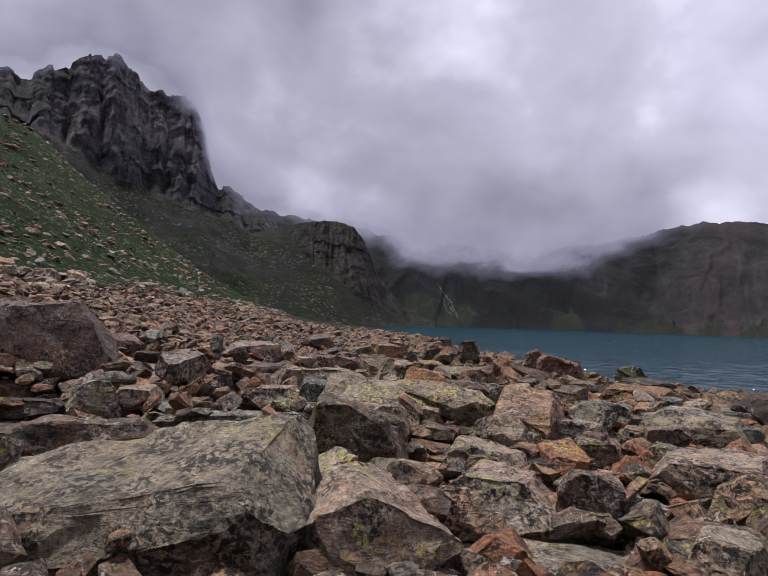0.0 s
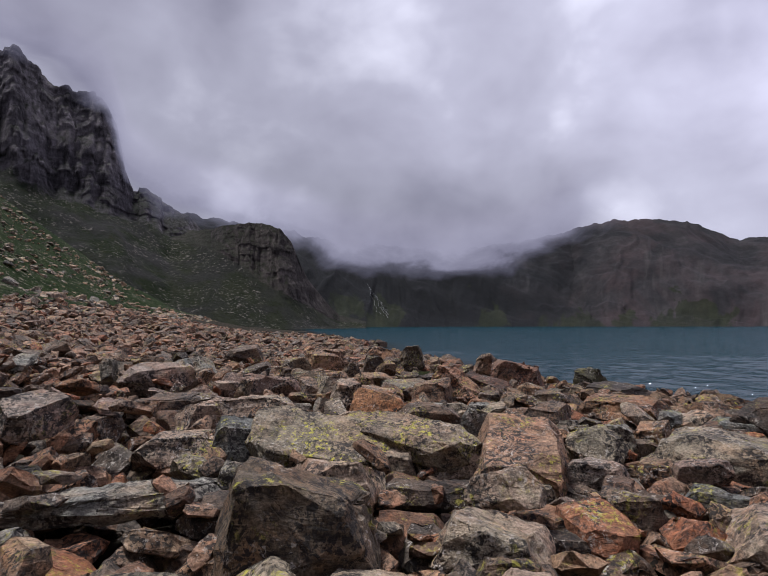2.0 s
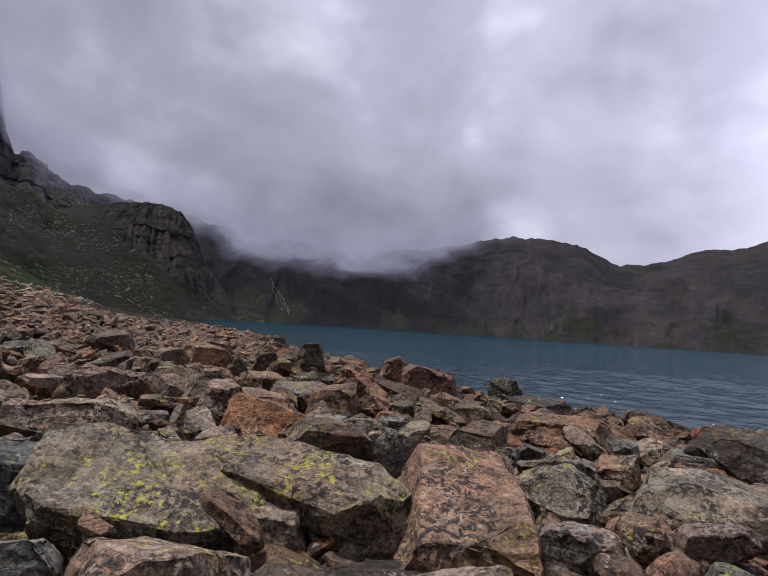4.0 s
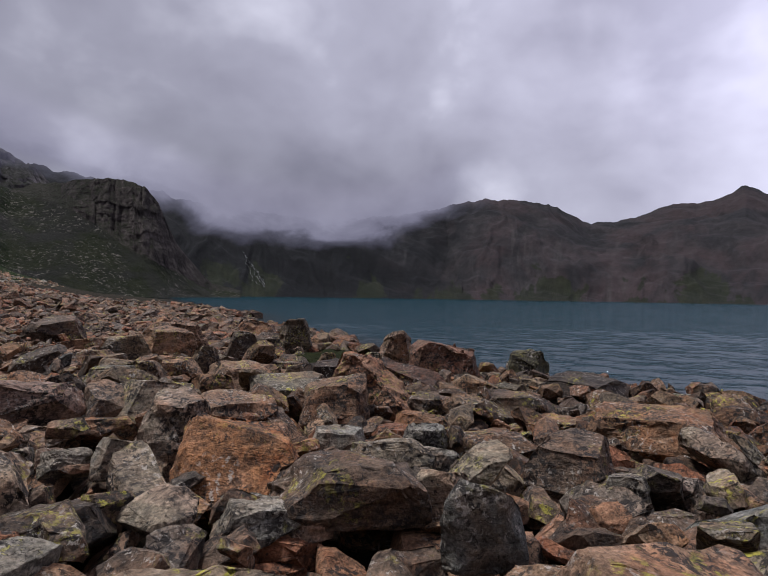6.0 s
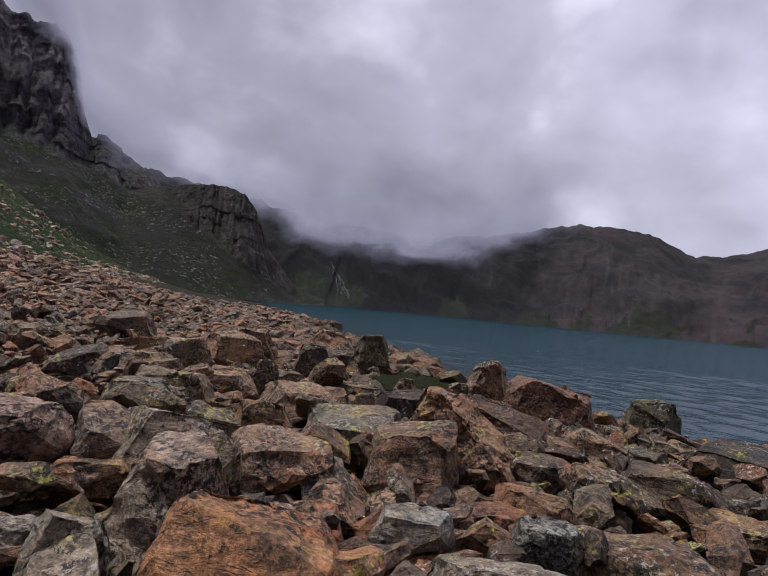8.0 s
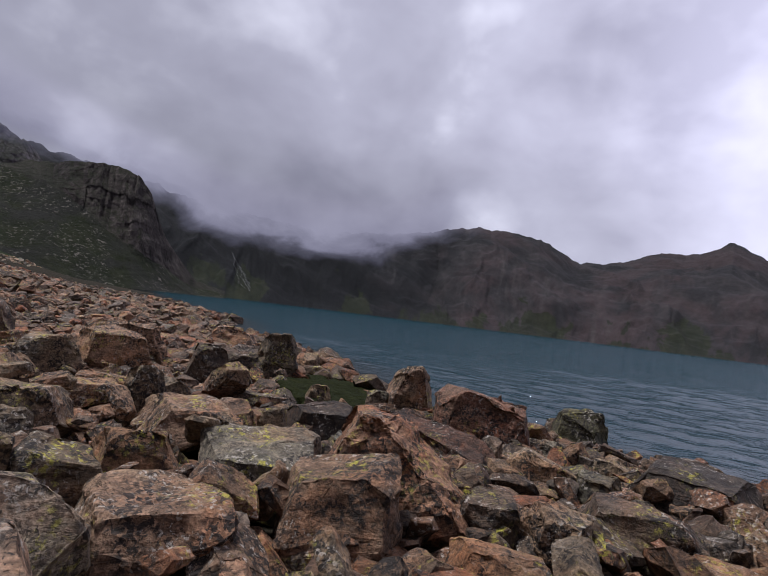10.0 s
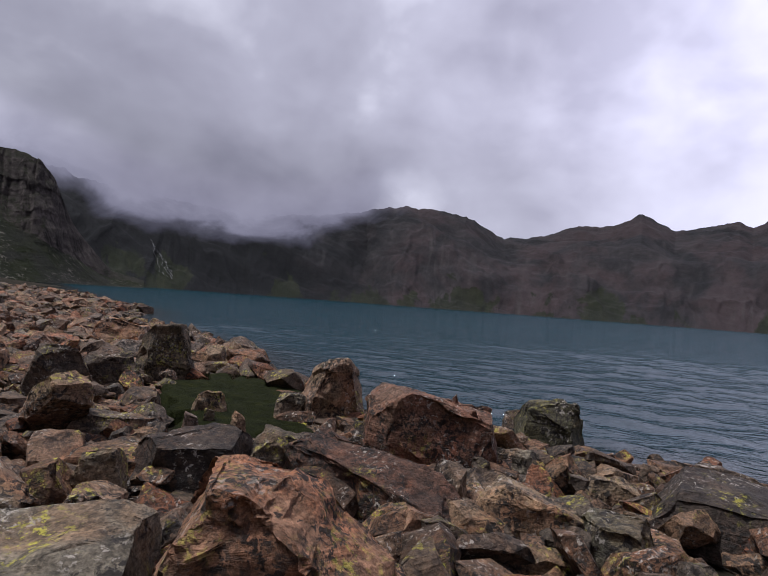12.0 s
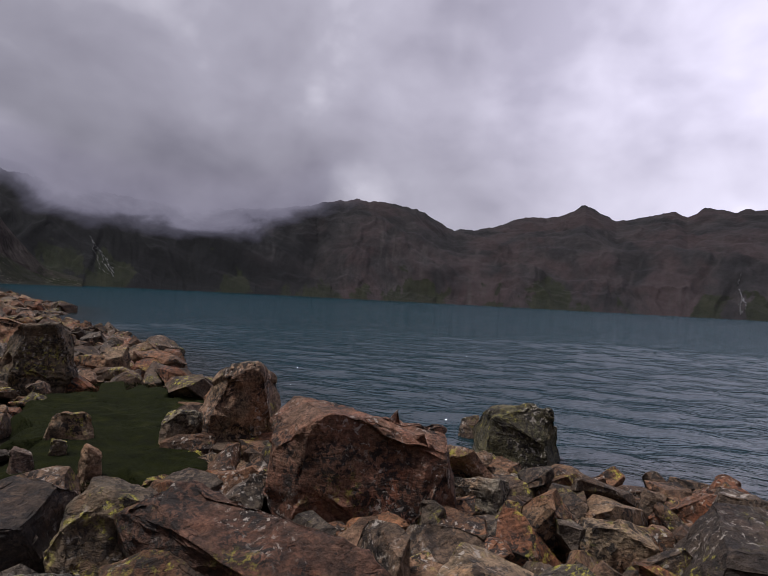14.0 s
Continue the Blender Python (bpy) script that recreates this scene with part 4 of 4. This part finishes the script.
boulder(-3.40, 20.69, 0.85, (1.67, 1.21, 0.55), 24, 0, 0.5, 0.2, "rust")
boulder(3.52, 16.09, 0.56, (0.58, 0.48, 0.48), -23, 0, 0.7, 0.1, "dark")
boulder(4.11, 15.76, 0.57, (0.62, 0.51, 0.49), -30, -0.1, 0.7, 0.2, "umber")
boulder(3.19, 15.06, 0.49, (0.98, 0.71, 0.34), -24, 0.1, 0.6, 0.1, "rust")
boulder(5.17, 16.00, 0.58, (1.31, 0.84, 0.56), -37, -0.3, 0.6, 0.4, "dark")
boulder(7.13, 17.60, 0.61, (1.85, 1.51, 0.72), -40, 0, 0.5, 0.3, "dark")
boulder(1.38, 26.20, 1.35, (1.19, 0.76, 1.45), -1, 0.2, 0.6, 0, "umber")
boulder(-0.09, 23.84, 1.06, (1.08, 0.69, 1.08), 5, -0.2, 0.5, 0.4, "dark")
boulder(0.50, 25.03, 0.87, (1.18, 0.86, 0.93), 3, 0, 0.5, 0, "dark")
boulder(1.14, 16.06, 0.50, (0.62, 0.39, 0.28), -0, 0.1, 0.6, -0.1, "rust")
boulder(1.15, 21.53, 0.49, (1.23, 0.89, 0.50), -0, 0.1, 0.7, 0, "dark")
boulder(-0.35, 33.07, 1.01, (2.11, 1.53, 1.07), 4, 0, 0.5, 0.3, "rust")
boulder(-3.10, 22.81, 1.04, (1.33, 0.97, 0.92), 19, 0, 0.5, 0, "umber")
boulder(-2.31, 24.23, 1.17, (1.62, 1.18, 1.10), 14, 0, 0.6, 0.2, "rust")
boulder(-4.98, 25.04, 0.77, (1.31, 0.95, 0.56), 23, 0.1, 0.6, 0, "rust")
boulder(1.50, 19.82, 0.46, (1.30, 0.83, 0.39), -2, 0, 0.6, 0, "rust")
boulder(2.62, 16.62, 1.16, (1.75, 1.1, 1.25), -24, -0.55, 0.25, 0.1, "brick", 4, 0, 0.03, "large rust-red block with a flat sloping face", [(0.75, -0.1, 1.0, 1.02), (0.1, -1, 0.45, 1.02), (-1, -0.2, 0.5, 0.98)], 0.3)
boulder(1.95, 15.72, 0.93, (1.15, 0.95, 1.0), -14, 0.25, 0.8, -0.15, "sienna", 0, 0, 0.03, "flat-faced tan block with yellow lichen along its edge", [(-0.1, -1, 0.55, 1.0), (-1, -0.25, 0.4, 0.98), (1, -0.3, 0.0, 1.0)], 0.3)
boulder(1.26, 17.11, 0.74, (1.38, 1.15, 0.60), 1, 0.1, 0.75, -0.1, "tan", 14, 0, 0.035, "grey-tan slab with a wide flat top", (), 0.6)
boulder(0.12, 16.37, 0.88, (0.79, 0.58, 0.61), 17, 0, 0.6, 0.1, "rust")
boulder(0.32, 18.41, 0.81, (1.49, 1.08, 0.62), 10, -0.05, 0.4, 0.15, "umber")
boulder(5.07, 17.95, 0.58, (1.07, 0.68, 0.61), -34, -0.2, 0.6, 0.3, "umber")
boulder(2.12, 19.41, 0.72, (1.15, 0.73, 0.66), 1, 0, 0.7, 0.1, "dark")
boulder(1.36, 18.81, 0.71, (0.44, 0.28, 0.59), 9, -0.1, 0.6, 0.1, "umber")
boulder(5.51, 17.39, 0.47, (0.61, 0.45, 0.50), -43, 0, 0.6, 0, "olive")
boulder(3.71, 18.61, 0.37, (0.48, 0.35, 0.35), -18, 0, 0.6, 0.1, "umber")
boulder(4.23, 18.16, 0.30, (0.84, 0.54, 0.30), -25, 0, 0.7, 0.1, "umber")
boulder(4.16, 22.22, 1.22, (1.06, 0.86, 1.44), -9, 0.05, 0.42, 0, "umber")
boulder(4.87, 19.98, 1.10, (1.68, 1.22, 1.18), -22, 0.05, 0.88, 0.05, "red")
boulder(7.58, 21.32, 0.80, (1.26, 1.03, 1.66), -37, 0.1, 0.7, 0.1, "olive")
boulder(6.14, 20.01, 0.36, (0.66, 0.54, 0.50), -34, 0, 0.75, 0.1, "tan")
boulder(6.80, 20.16, 0.22, (0.36, 0.29, 0.40), -38, 0, 0.6, 0.2, "grey")
boulder(6.48, 19.36, 0.25, (1.02, 0.56, 0.38), -41, 0, 0.8, 0.15, "dark")
boulder(6.52, 18.68, 0.40, (0.80, 0.58, 0.51), -47, 0.1, 0.6, -0.2, "umber")
boulder(8.07, 18.42, 0.54, (1.36, 1.11, 0.72), -59, 0, 0.5, 0.2, "dark")
boulder(8.91, 19.71, 0.16, (0.71, 0.39, 0.77), -54, 0.2, 0.7, 0, "dark")
boulder(2.96, 19.28, 0.77, (0.81, 0.66, 0.74), 1, -0.2, 0.4, 0.3, "umber")
boulder(4.74, 19.65, 0.23, (0.58, 0.42, 0.29), -22, 0, 0.7, 0.1, "umber")
boulder(2.27, 22.58, 0.56, (0.58, 0.37, 0.69), 6, 0.2, 0.6, 0, "umber")
boulder(2.02, 21.45, 0.46, (0.22, 0.16, 0.50), 9, 0, 0.6, 0, "pink")
boulder(2.64, 21.11, 0.54, (0.23, 0.16, 0.59), 4, 0, 0.5, 0.2, "umber")
boulder(2.27, 21.88, 0.42, (0.18, 0.13, 0.50), 7, 0, 0.6, 0, "umber")
boulder(3.50, 22.29, 0.60, (0.53, 0.33, 0.78), -4, -0.2, 0.6, 0.3, "tan")
boulder(2.42, 28.34, 0.71, (0.63, 0.46, 0.88), 3, 0, 0.6, 0, "umber")
boulder(7.63, 22.50, 0.33, (0.44, 0.28, 1.83), -33, 0, 0.6, 0, "dark")
boulder(7.68, 19.22, 0.31, (0.36, 0.26, 0.50), -50, 0, 0.6, 0.1, "dark")

# loose boulders between them
rng = random.Random(7)
shapes = []
for i in range(20):
    dims = (1.0, rng.uniform(0.45, 0.85), rng.uniform(0.2, 0.55))
    shapes.append(boulder_mesh("boulder", dims, 500 + i, rng.uniform(-0.5, 0.5), rng.uniform(0.3, 0.9), rng.uniform(-0.4, 0.4), 0.08))
low_shapes = []
for i in range(16):
    dims = (1.0, rng.uniform(0.45, 0.85), rng.uniform(0.18, 0.52))
    me = boulder_mesh("stone", dims, 700 + i, rng.uniform(-0.5, 0.5), rng.uniform(0.3, 0.9), rng.uniform(-0.4, 0.4), 0.26, 0.07, worn=0)
    v = np.empty(len(me.vertices) * 3, np.float32)
    me.vertices.foreach_get("co", v)
    low_shapes.append((v.reshape(-1, 3), np.array([list(p.vertices) for p in me.polygons])))
    bpy.data.meshes.remove(me)

CELL = 1.0
table = {}


def add_to_table(x, y, r):
    table.setdefault((int(x // CELL), int(y // CELL)), []).append((x, y, r))


def free_at(x, y, r, squeeze):
    reach = int(2.5 // CELL) + 1
    cx, cy = int(x // CELL), int(y // CELL)
    for i in range(cx - reach, cx + reach + 1):
        for j in range(cy - reach, cy + reach + 1):
            for px, py, pr in table.get((i, j), ()):
                if (px - x) ** 2 + (py - y) ** 2 < ((pr + r) * squeeze) ** 2:
                    return False
    return True


for p in placed:
    add_to_table(*p)
MOSS = (2.6, 23.7, 1.25, 3.5)


def in_moss(x, y, r):
    return ((x - MOSS[0]) / (MOSS[2] * 0.88 + r * 0.4)) ** 2 + ((y - MOSS[1]) / (MOSS[3] * 0.88 + r * 0.4)) ** 2 < 1


stones, singles = [], []
KINDS = ["tan", "rust", "tan", "grey", "pink", "rust", "dark", "tan", "pink", "tan"]


def scatter(count, x0, x1, y0, y1, lo, hi, squeeze, single=False):
    for _ in range(count):
        x, y = rng.uniform(x0, x1), rng.uniform(y0, y1)
        s = float(inland(x, y))
        size = lo * (hi / lo) ** (rng.random() ** 1.4)
        if s < -0.3 or s > 34 + 6 * noise.noise(Vector((x * 0.1, y * 0.1, 9))) or in_moss(x, y, size):
            continue
        r = size * 0.42
        if not free_at(x, y, r, squeeze):
            continue
        add_to_table(x, y, r)
        z = float(ground_z(x, y))
        item = (x, y, z, size, rng.uniform(0, 360), rng.gauss(0, 26), rng.gauss(0, 26), rng.random())
        (singles if single else stones).append(item)


scatter(2600, -7, 11, 2.5, 24, 0.5, 1.0, 0.82, True)
scatter(3000, -5, 10, 2.5, 20, 0.35, 0.55, 0.8, True)
singles = singles[:190]
scatter(6000, -9, 12, 1, 26, 0.28, 0.6, 0.74)
scatter(12000, -30, 9, 14, 46, 0.4, 1.1, 0.75)
scatter(9000, -24, 6, 20, 46, 0.25, 0.5, 0.75)
scatter(12000, -46, 6, 34, 100, 0.7, 1.8, 0.75)
lifts = random.Random(11)


def free_big(x, y):
    return all((px - x) ** 2 + (py - y) ** 2 > (0.62 * pr) ** 2 for px, py, pr in placed if abs(py - y) < 2)


def fill(x0, x1, y0, y1, step, size, lift):
    """A bed of stones that leaves no bare soil."""
    for i in range(int((x1 - x0) / step)):
        for j in range(int((y1 - y0) / step)):
            x, y = x0 + (i + lifts.random()) * step, y0 + (j + lifts.random()) * step
            s = float(inland(x, y))
            if -0.6 < s < 33 and not in_moss(x, y, 0.1) and free_big(x, y):
                stones.append((x, y, max(float(ground_z(x, y)) + lifts.uniform(-0.72, lift - 0.26) * min(1, max(s, 0) / 3), lifts.uniform(-0.06, 0.1)), size * lifts.uniform(0.7, 1.35), lifts.uniform(0, 360), lifts.gauss(0, 30), lifts.gauss(0, 30), lifts.random()))


fill(-8, 11, 1.0, 24, 0.38, 0.62, 0.0)
fill(-22, -8, -6, 30, 0.6, 0.85, 0.05)
fill(-8, 13, -7, 1.0, 0.55, 0.85, 0.0)
fill(-20, 7, 24, 46, 0.65, 0.9, 0.05)
for i, (x, y, z, size, yaw, pitch, roll, k) in enumerate(singles):
    kind = KINDS[int(k * len(KINDS))]
    if y > 13 and kind in ("tan", "pink"):
        kind = "umber"
    ob = new("boulder", shapes[i % len(shapes)])
    if not ob.data.materials:
        ob.data.materials.append(None)
    ob.material_slots[0].link = "OBJECT"
    ob.material_slots[0].material = ROCK[kind]
    ob.matrix_world = pose(x, y, z + lifts.uniform(-0.12, 0.3), pitch, roll, yaw) @ Matrix.Diagonal((size, size, size, 1))
    tagged(ob, WORDS[kind], "boulder", "shore boulders")


def heap(name, items, mat, lift=0.0):
    verts, faces, count = [], [], 0
    for x, y, z, size, yaw, pitch, roll, k in items:
        v, f = low_shapes[int(k * 977) % len(low_shapes)]
        m = np.array(pose(0, 0, 0, pitch, roll, yaw).to_3x3()) * size
        verts.append(v @ m.T + (x, y, z - size * 0.12 + lifts.uniform(0, lift)))
        faces.append(f + count)
        count += len(v)
    return mesh_object(name, np.concatenate(verts), np.concatenate(faces).tolist(), mat, smooth=False)


low_shore = [p for p in stones if inland(p[0], p[1]) < 2.6 or p[1] > 12.5 + 1.5 * noise.noise(Vector((p[0] * 0.6, p[1] * 0.6, 2))) and p[1] < 27 and inland(p[0], p[1]) < 9]
taken = set(low_shore)
tagged(heap("shore_rubble", low_shore, SHORE_RUBBLE, 0.2), "dark brown stones along the water's edge", "stones", kind="stuff")
rubble = heap("rubble", [p for p in stones if p not in taken], RUBBLE, 0.24)
tagged(rubble, "brown and grey angular stones filling the shore", "stones", kind="stuff")

# scattered rocks on the green hillside
hill = []
for _ in range(11000):
    x, y = rng.uniform(-150, -10), rng.uniform(5, 190)
    s, r = float(inland(x, y)), math.hypot(x - HUB[0], y - HUB[1])
    if 30 < s < 120 and r < 186 and noise.noise(Vector((x * 0.06, y * 0.06, 5))) + 0.45 > s / 130 * rng.random():
        hill.append((x, y, float(ground_z(x, y)), 0.45 * 5.0 ** (rng.random() ** 2), rng.uniform(0, 360), rng.gauss(0, 14), rng.gauss(0, 14), rng.random()))
HILLROCK = rock_material("hill_rock", [(0.16, 0.143, 0.12), (0.24, 0.213, 0.173), (0.22, 0.188, 0.146)], 0.6, True)
tagged(heap("hillside_stones", hill, HILLROCK), "pale rocks scattered over the green hillside", "stones", kind="stuff")


# ---- moss hollow by the water ----
def moss_material():
    m, nt, bsdf = material("moss")
    pos = node(nt, "ShaderNodeNewGeometry").outputs["Position"]
    col = ramp(nt, noise_tex(nt, pos, 5.0, 8, 0.65), [(0.3, (0.004, 0.0055, 0.0006)), (0.55, (0.0105, 0.0135, 0.0014)), (0.75, (0.024, 0.026, 0.004))])
    nt.links.new(col, bsdf.inputs["Base Color"])
    bsdf.inputs["Roughness"].default_value = 0.95
    bsdf.inputs["Specular IOR Level"].default_value = 0.1
    bump(nt, bsdf, noise_tex(nt, pos, 30.0, 8, 0.75), 1.0, 0.05)
    return m


MOSS_MAT = moss_material()
mv = []
for i in range(22):
    q = i / 21
    for j in range(72):
        a = 2 * math.pi * j / 72
        k = q * (1.02 + 0.6 * noise.noise(Vector((math.cos(a) * 1.9, math.sin(a) * 1.9, 4))) + 0.4 * noise.noise(Vector((math.cos(a) * 5, math.sin(a) * 5, 8))))
        x, y = MOSS[0] + 0.1 + (MOSS[2] + 0.15) * k * math.cos(a), MOSS[1] + (MOSS[3] + 0.2) * k * math.sin(a)
        mv.append((x, y, 0.24 - 0.34 * max(0, q - 0.78) / 0.22 + 0.05 * noise.noise(Vector((x * 1.6, y * 1.6, 0))) + 0.03 * noise.noise(Vector((x * 5, y * 5, 0)))))
moss = mesh_object("moss_bank", mv, grid_faces(22, 72, True), MOSS_MAT)
tagged(moss, "dark green mossy turf in a hollow by the water", "moss", kind="structure")
blades, bf = [], []
brng = random.Random(5)
for _ in range(9000):
    a, q = brng.uniform(0, 2 * math.pi), math.sqrt(brng.random()) * 0.86
    x, y = MOSS[0] + 0.1 + MOSS[2] * q * math.cos(a), MOSS[1] + MOSS[3] * q * math.sin(a)
    h, w, t = brng.uniform(0.015, 0.045), brng.uniform(0.005, 0.010), brng.uniform(0, math.pi)
    dx, dy, n0 = math.cos(t) * w, math.sin(t) * w, len(blades)
    z = 0.21 + 0.05 * noise.noise(Vector((x * 1.6, y * 1.6, 0)))
    blades += [(x - dx, y - dy, z), (x + dx, y + dy, z), (x + brng.gauss(0, 0.03), y + brng.gauss(0, 0.03), z + h)]
    bf.append((n0, n0 + 1, n0 + 2))
tagged(mesh_object("turf", blades, bf, MOSS_MAT), "short dark green turf blades on the moss", "grass", kind="stuff")


# ---- streams on the far slopes ----
from mathutils.bvhtree import BVHTree


def stream_material():
    m, nt, bsdf = material("white_water")
    pos = node(nt, "ShaderNodeNewGeometry").outputs["Position"]
    nt.links.new(ramp(nt, noise_tex(nt, pos, 0.5, 5, 0.6), [(0.35, (0.06, 0.063, 0.066)), (0.6, (0.2, 0.205, 0.215))]), bsdf.inputs["Base Color"])
    bsdf.inputs["Roughness"].default_value = 0.6
    return m


WHITE = stream_material()


def stream(name, label, ground_name, courses, width):
    """Broken threads of white water that run down a mountain side; courses: lists of (azimuth, elevation) seen from the hub."""
    me = bpy.data.objects[ground_name].data
    tree = BVHTree.FromPolygons([v.co for v in me.vertices], [p.vertices for p in me.polygons])
    eye, verts, faces = Vector((HUB[0], HUB[1], 2.3)), [], []
    for n, course in enumerate(courses):
        last = False
        steps = 16 * (len(course) - 1)
        for i in range(steps + 1):
            q = i / steps * (len(course) - 1)
            k = min(int(q), len(course) - 2)
            az = course[k][0] + (course[k + 1][0] - course[k][0]) * (q - k) + 0.16 * noise.noise(Vector((q * 2.3, n * 7.3, 1))) + 0.10 * noise.noise(Vector((q * 7.0, n * 5.1, 4)))
            el = course[k][1] + (course[k + 1][1] - course[k][1]) * (q - k)
            d = Vector((math.sin(radians(az)) * math.cos(radians(el)), math.cos(radians(az)) * math.cos(radians(el)), math.sin(radians(el))))
            hit = tree.ray_cast(eye, d)[0]
            w = width * (noise.noise(Vector((i * 0.37, n * 3.3, 2))) * 2.2 + 0.55)
            if hit is None or w < 0.12 * width:
                last = False
                continue
            w = min(w, 1.3 * width)
            side, c = Vector((d.y, -d.x, 0)).normalized() * w, hit - d * 0.8
            verts += [c - side, c + side + Vector((0, 0, 0.3)), c - d * w * 0.5]
            if last:
                a = len(verts) - 6
                faces += [(a, a + 3, a + 5, a + 2), (a + 2, a + 5, a + 4, a + 1), (a, a + 1, a + 4, a + 3)]
            last = True
    return tagged(mesh_object(name, verts, faces, WHITE), label, "stream", kind="structure")


stream("stream_1", "thin white stream falling down the dark slope", "mountain_cirque",
       [[(-5.3, 4.3), (-4.9, 3.6), (-4.3, 2.8), (-4.0, 1.8), (-3.1, 0.7)], [(-5.0, 3.7), (-4.9, 2.9), (-4.4, 2.3)], [(-4.5, 2.8), (-3.8, 2.4), (-3.5, 1.4), (-2.9, 0.7)], [(-4.6, 2.3), (-4.3, 1.4), (-3.6, 0.9)], [(-4.9, 3.2), (-4.4, 3.0), (-3.9, 2.2)], [(-3.9, 1.9), (-3.3, 1.5), (-3.1, 1.0)]], 0.3)
stream("stream_2", "thin white stream down the brown ridge", "mountain_ridge",
       [[(55.6, 3.8), (55.3, 2.8), (55.6, 1.8), (55.4, 0.9), (55.5, 0.2)], [(55.6, 1.8), (55.9, 1.2), (55.7, 0.4)], [(55.4, 2.4), (55.7, 1.6), (55.4, 0.7)]], 0.36)
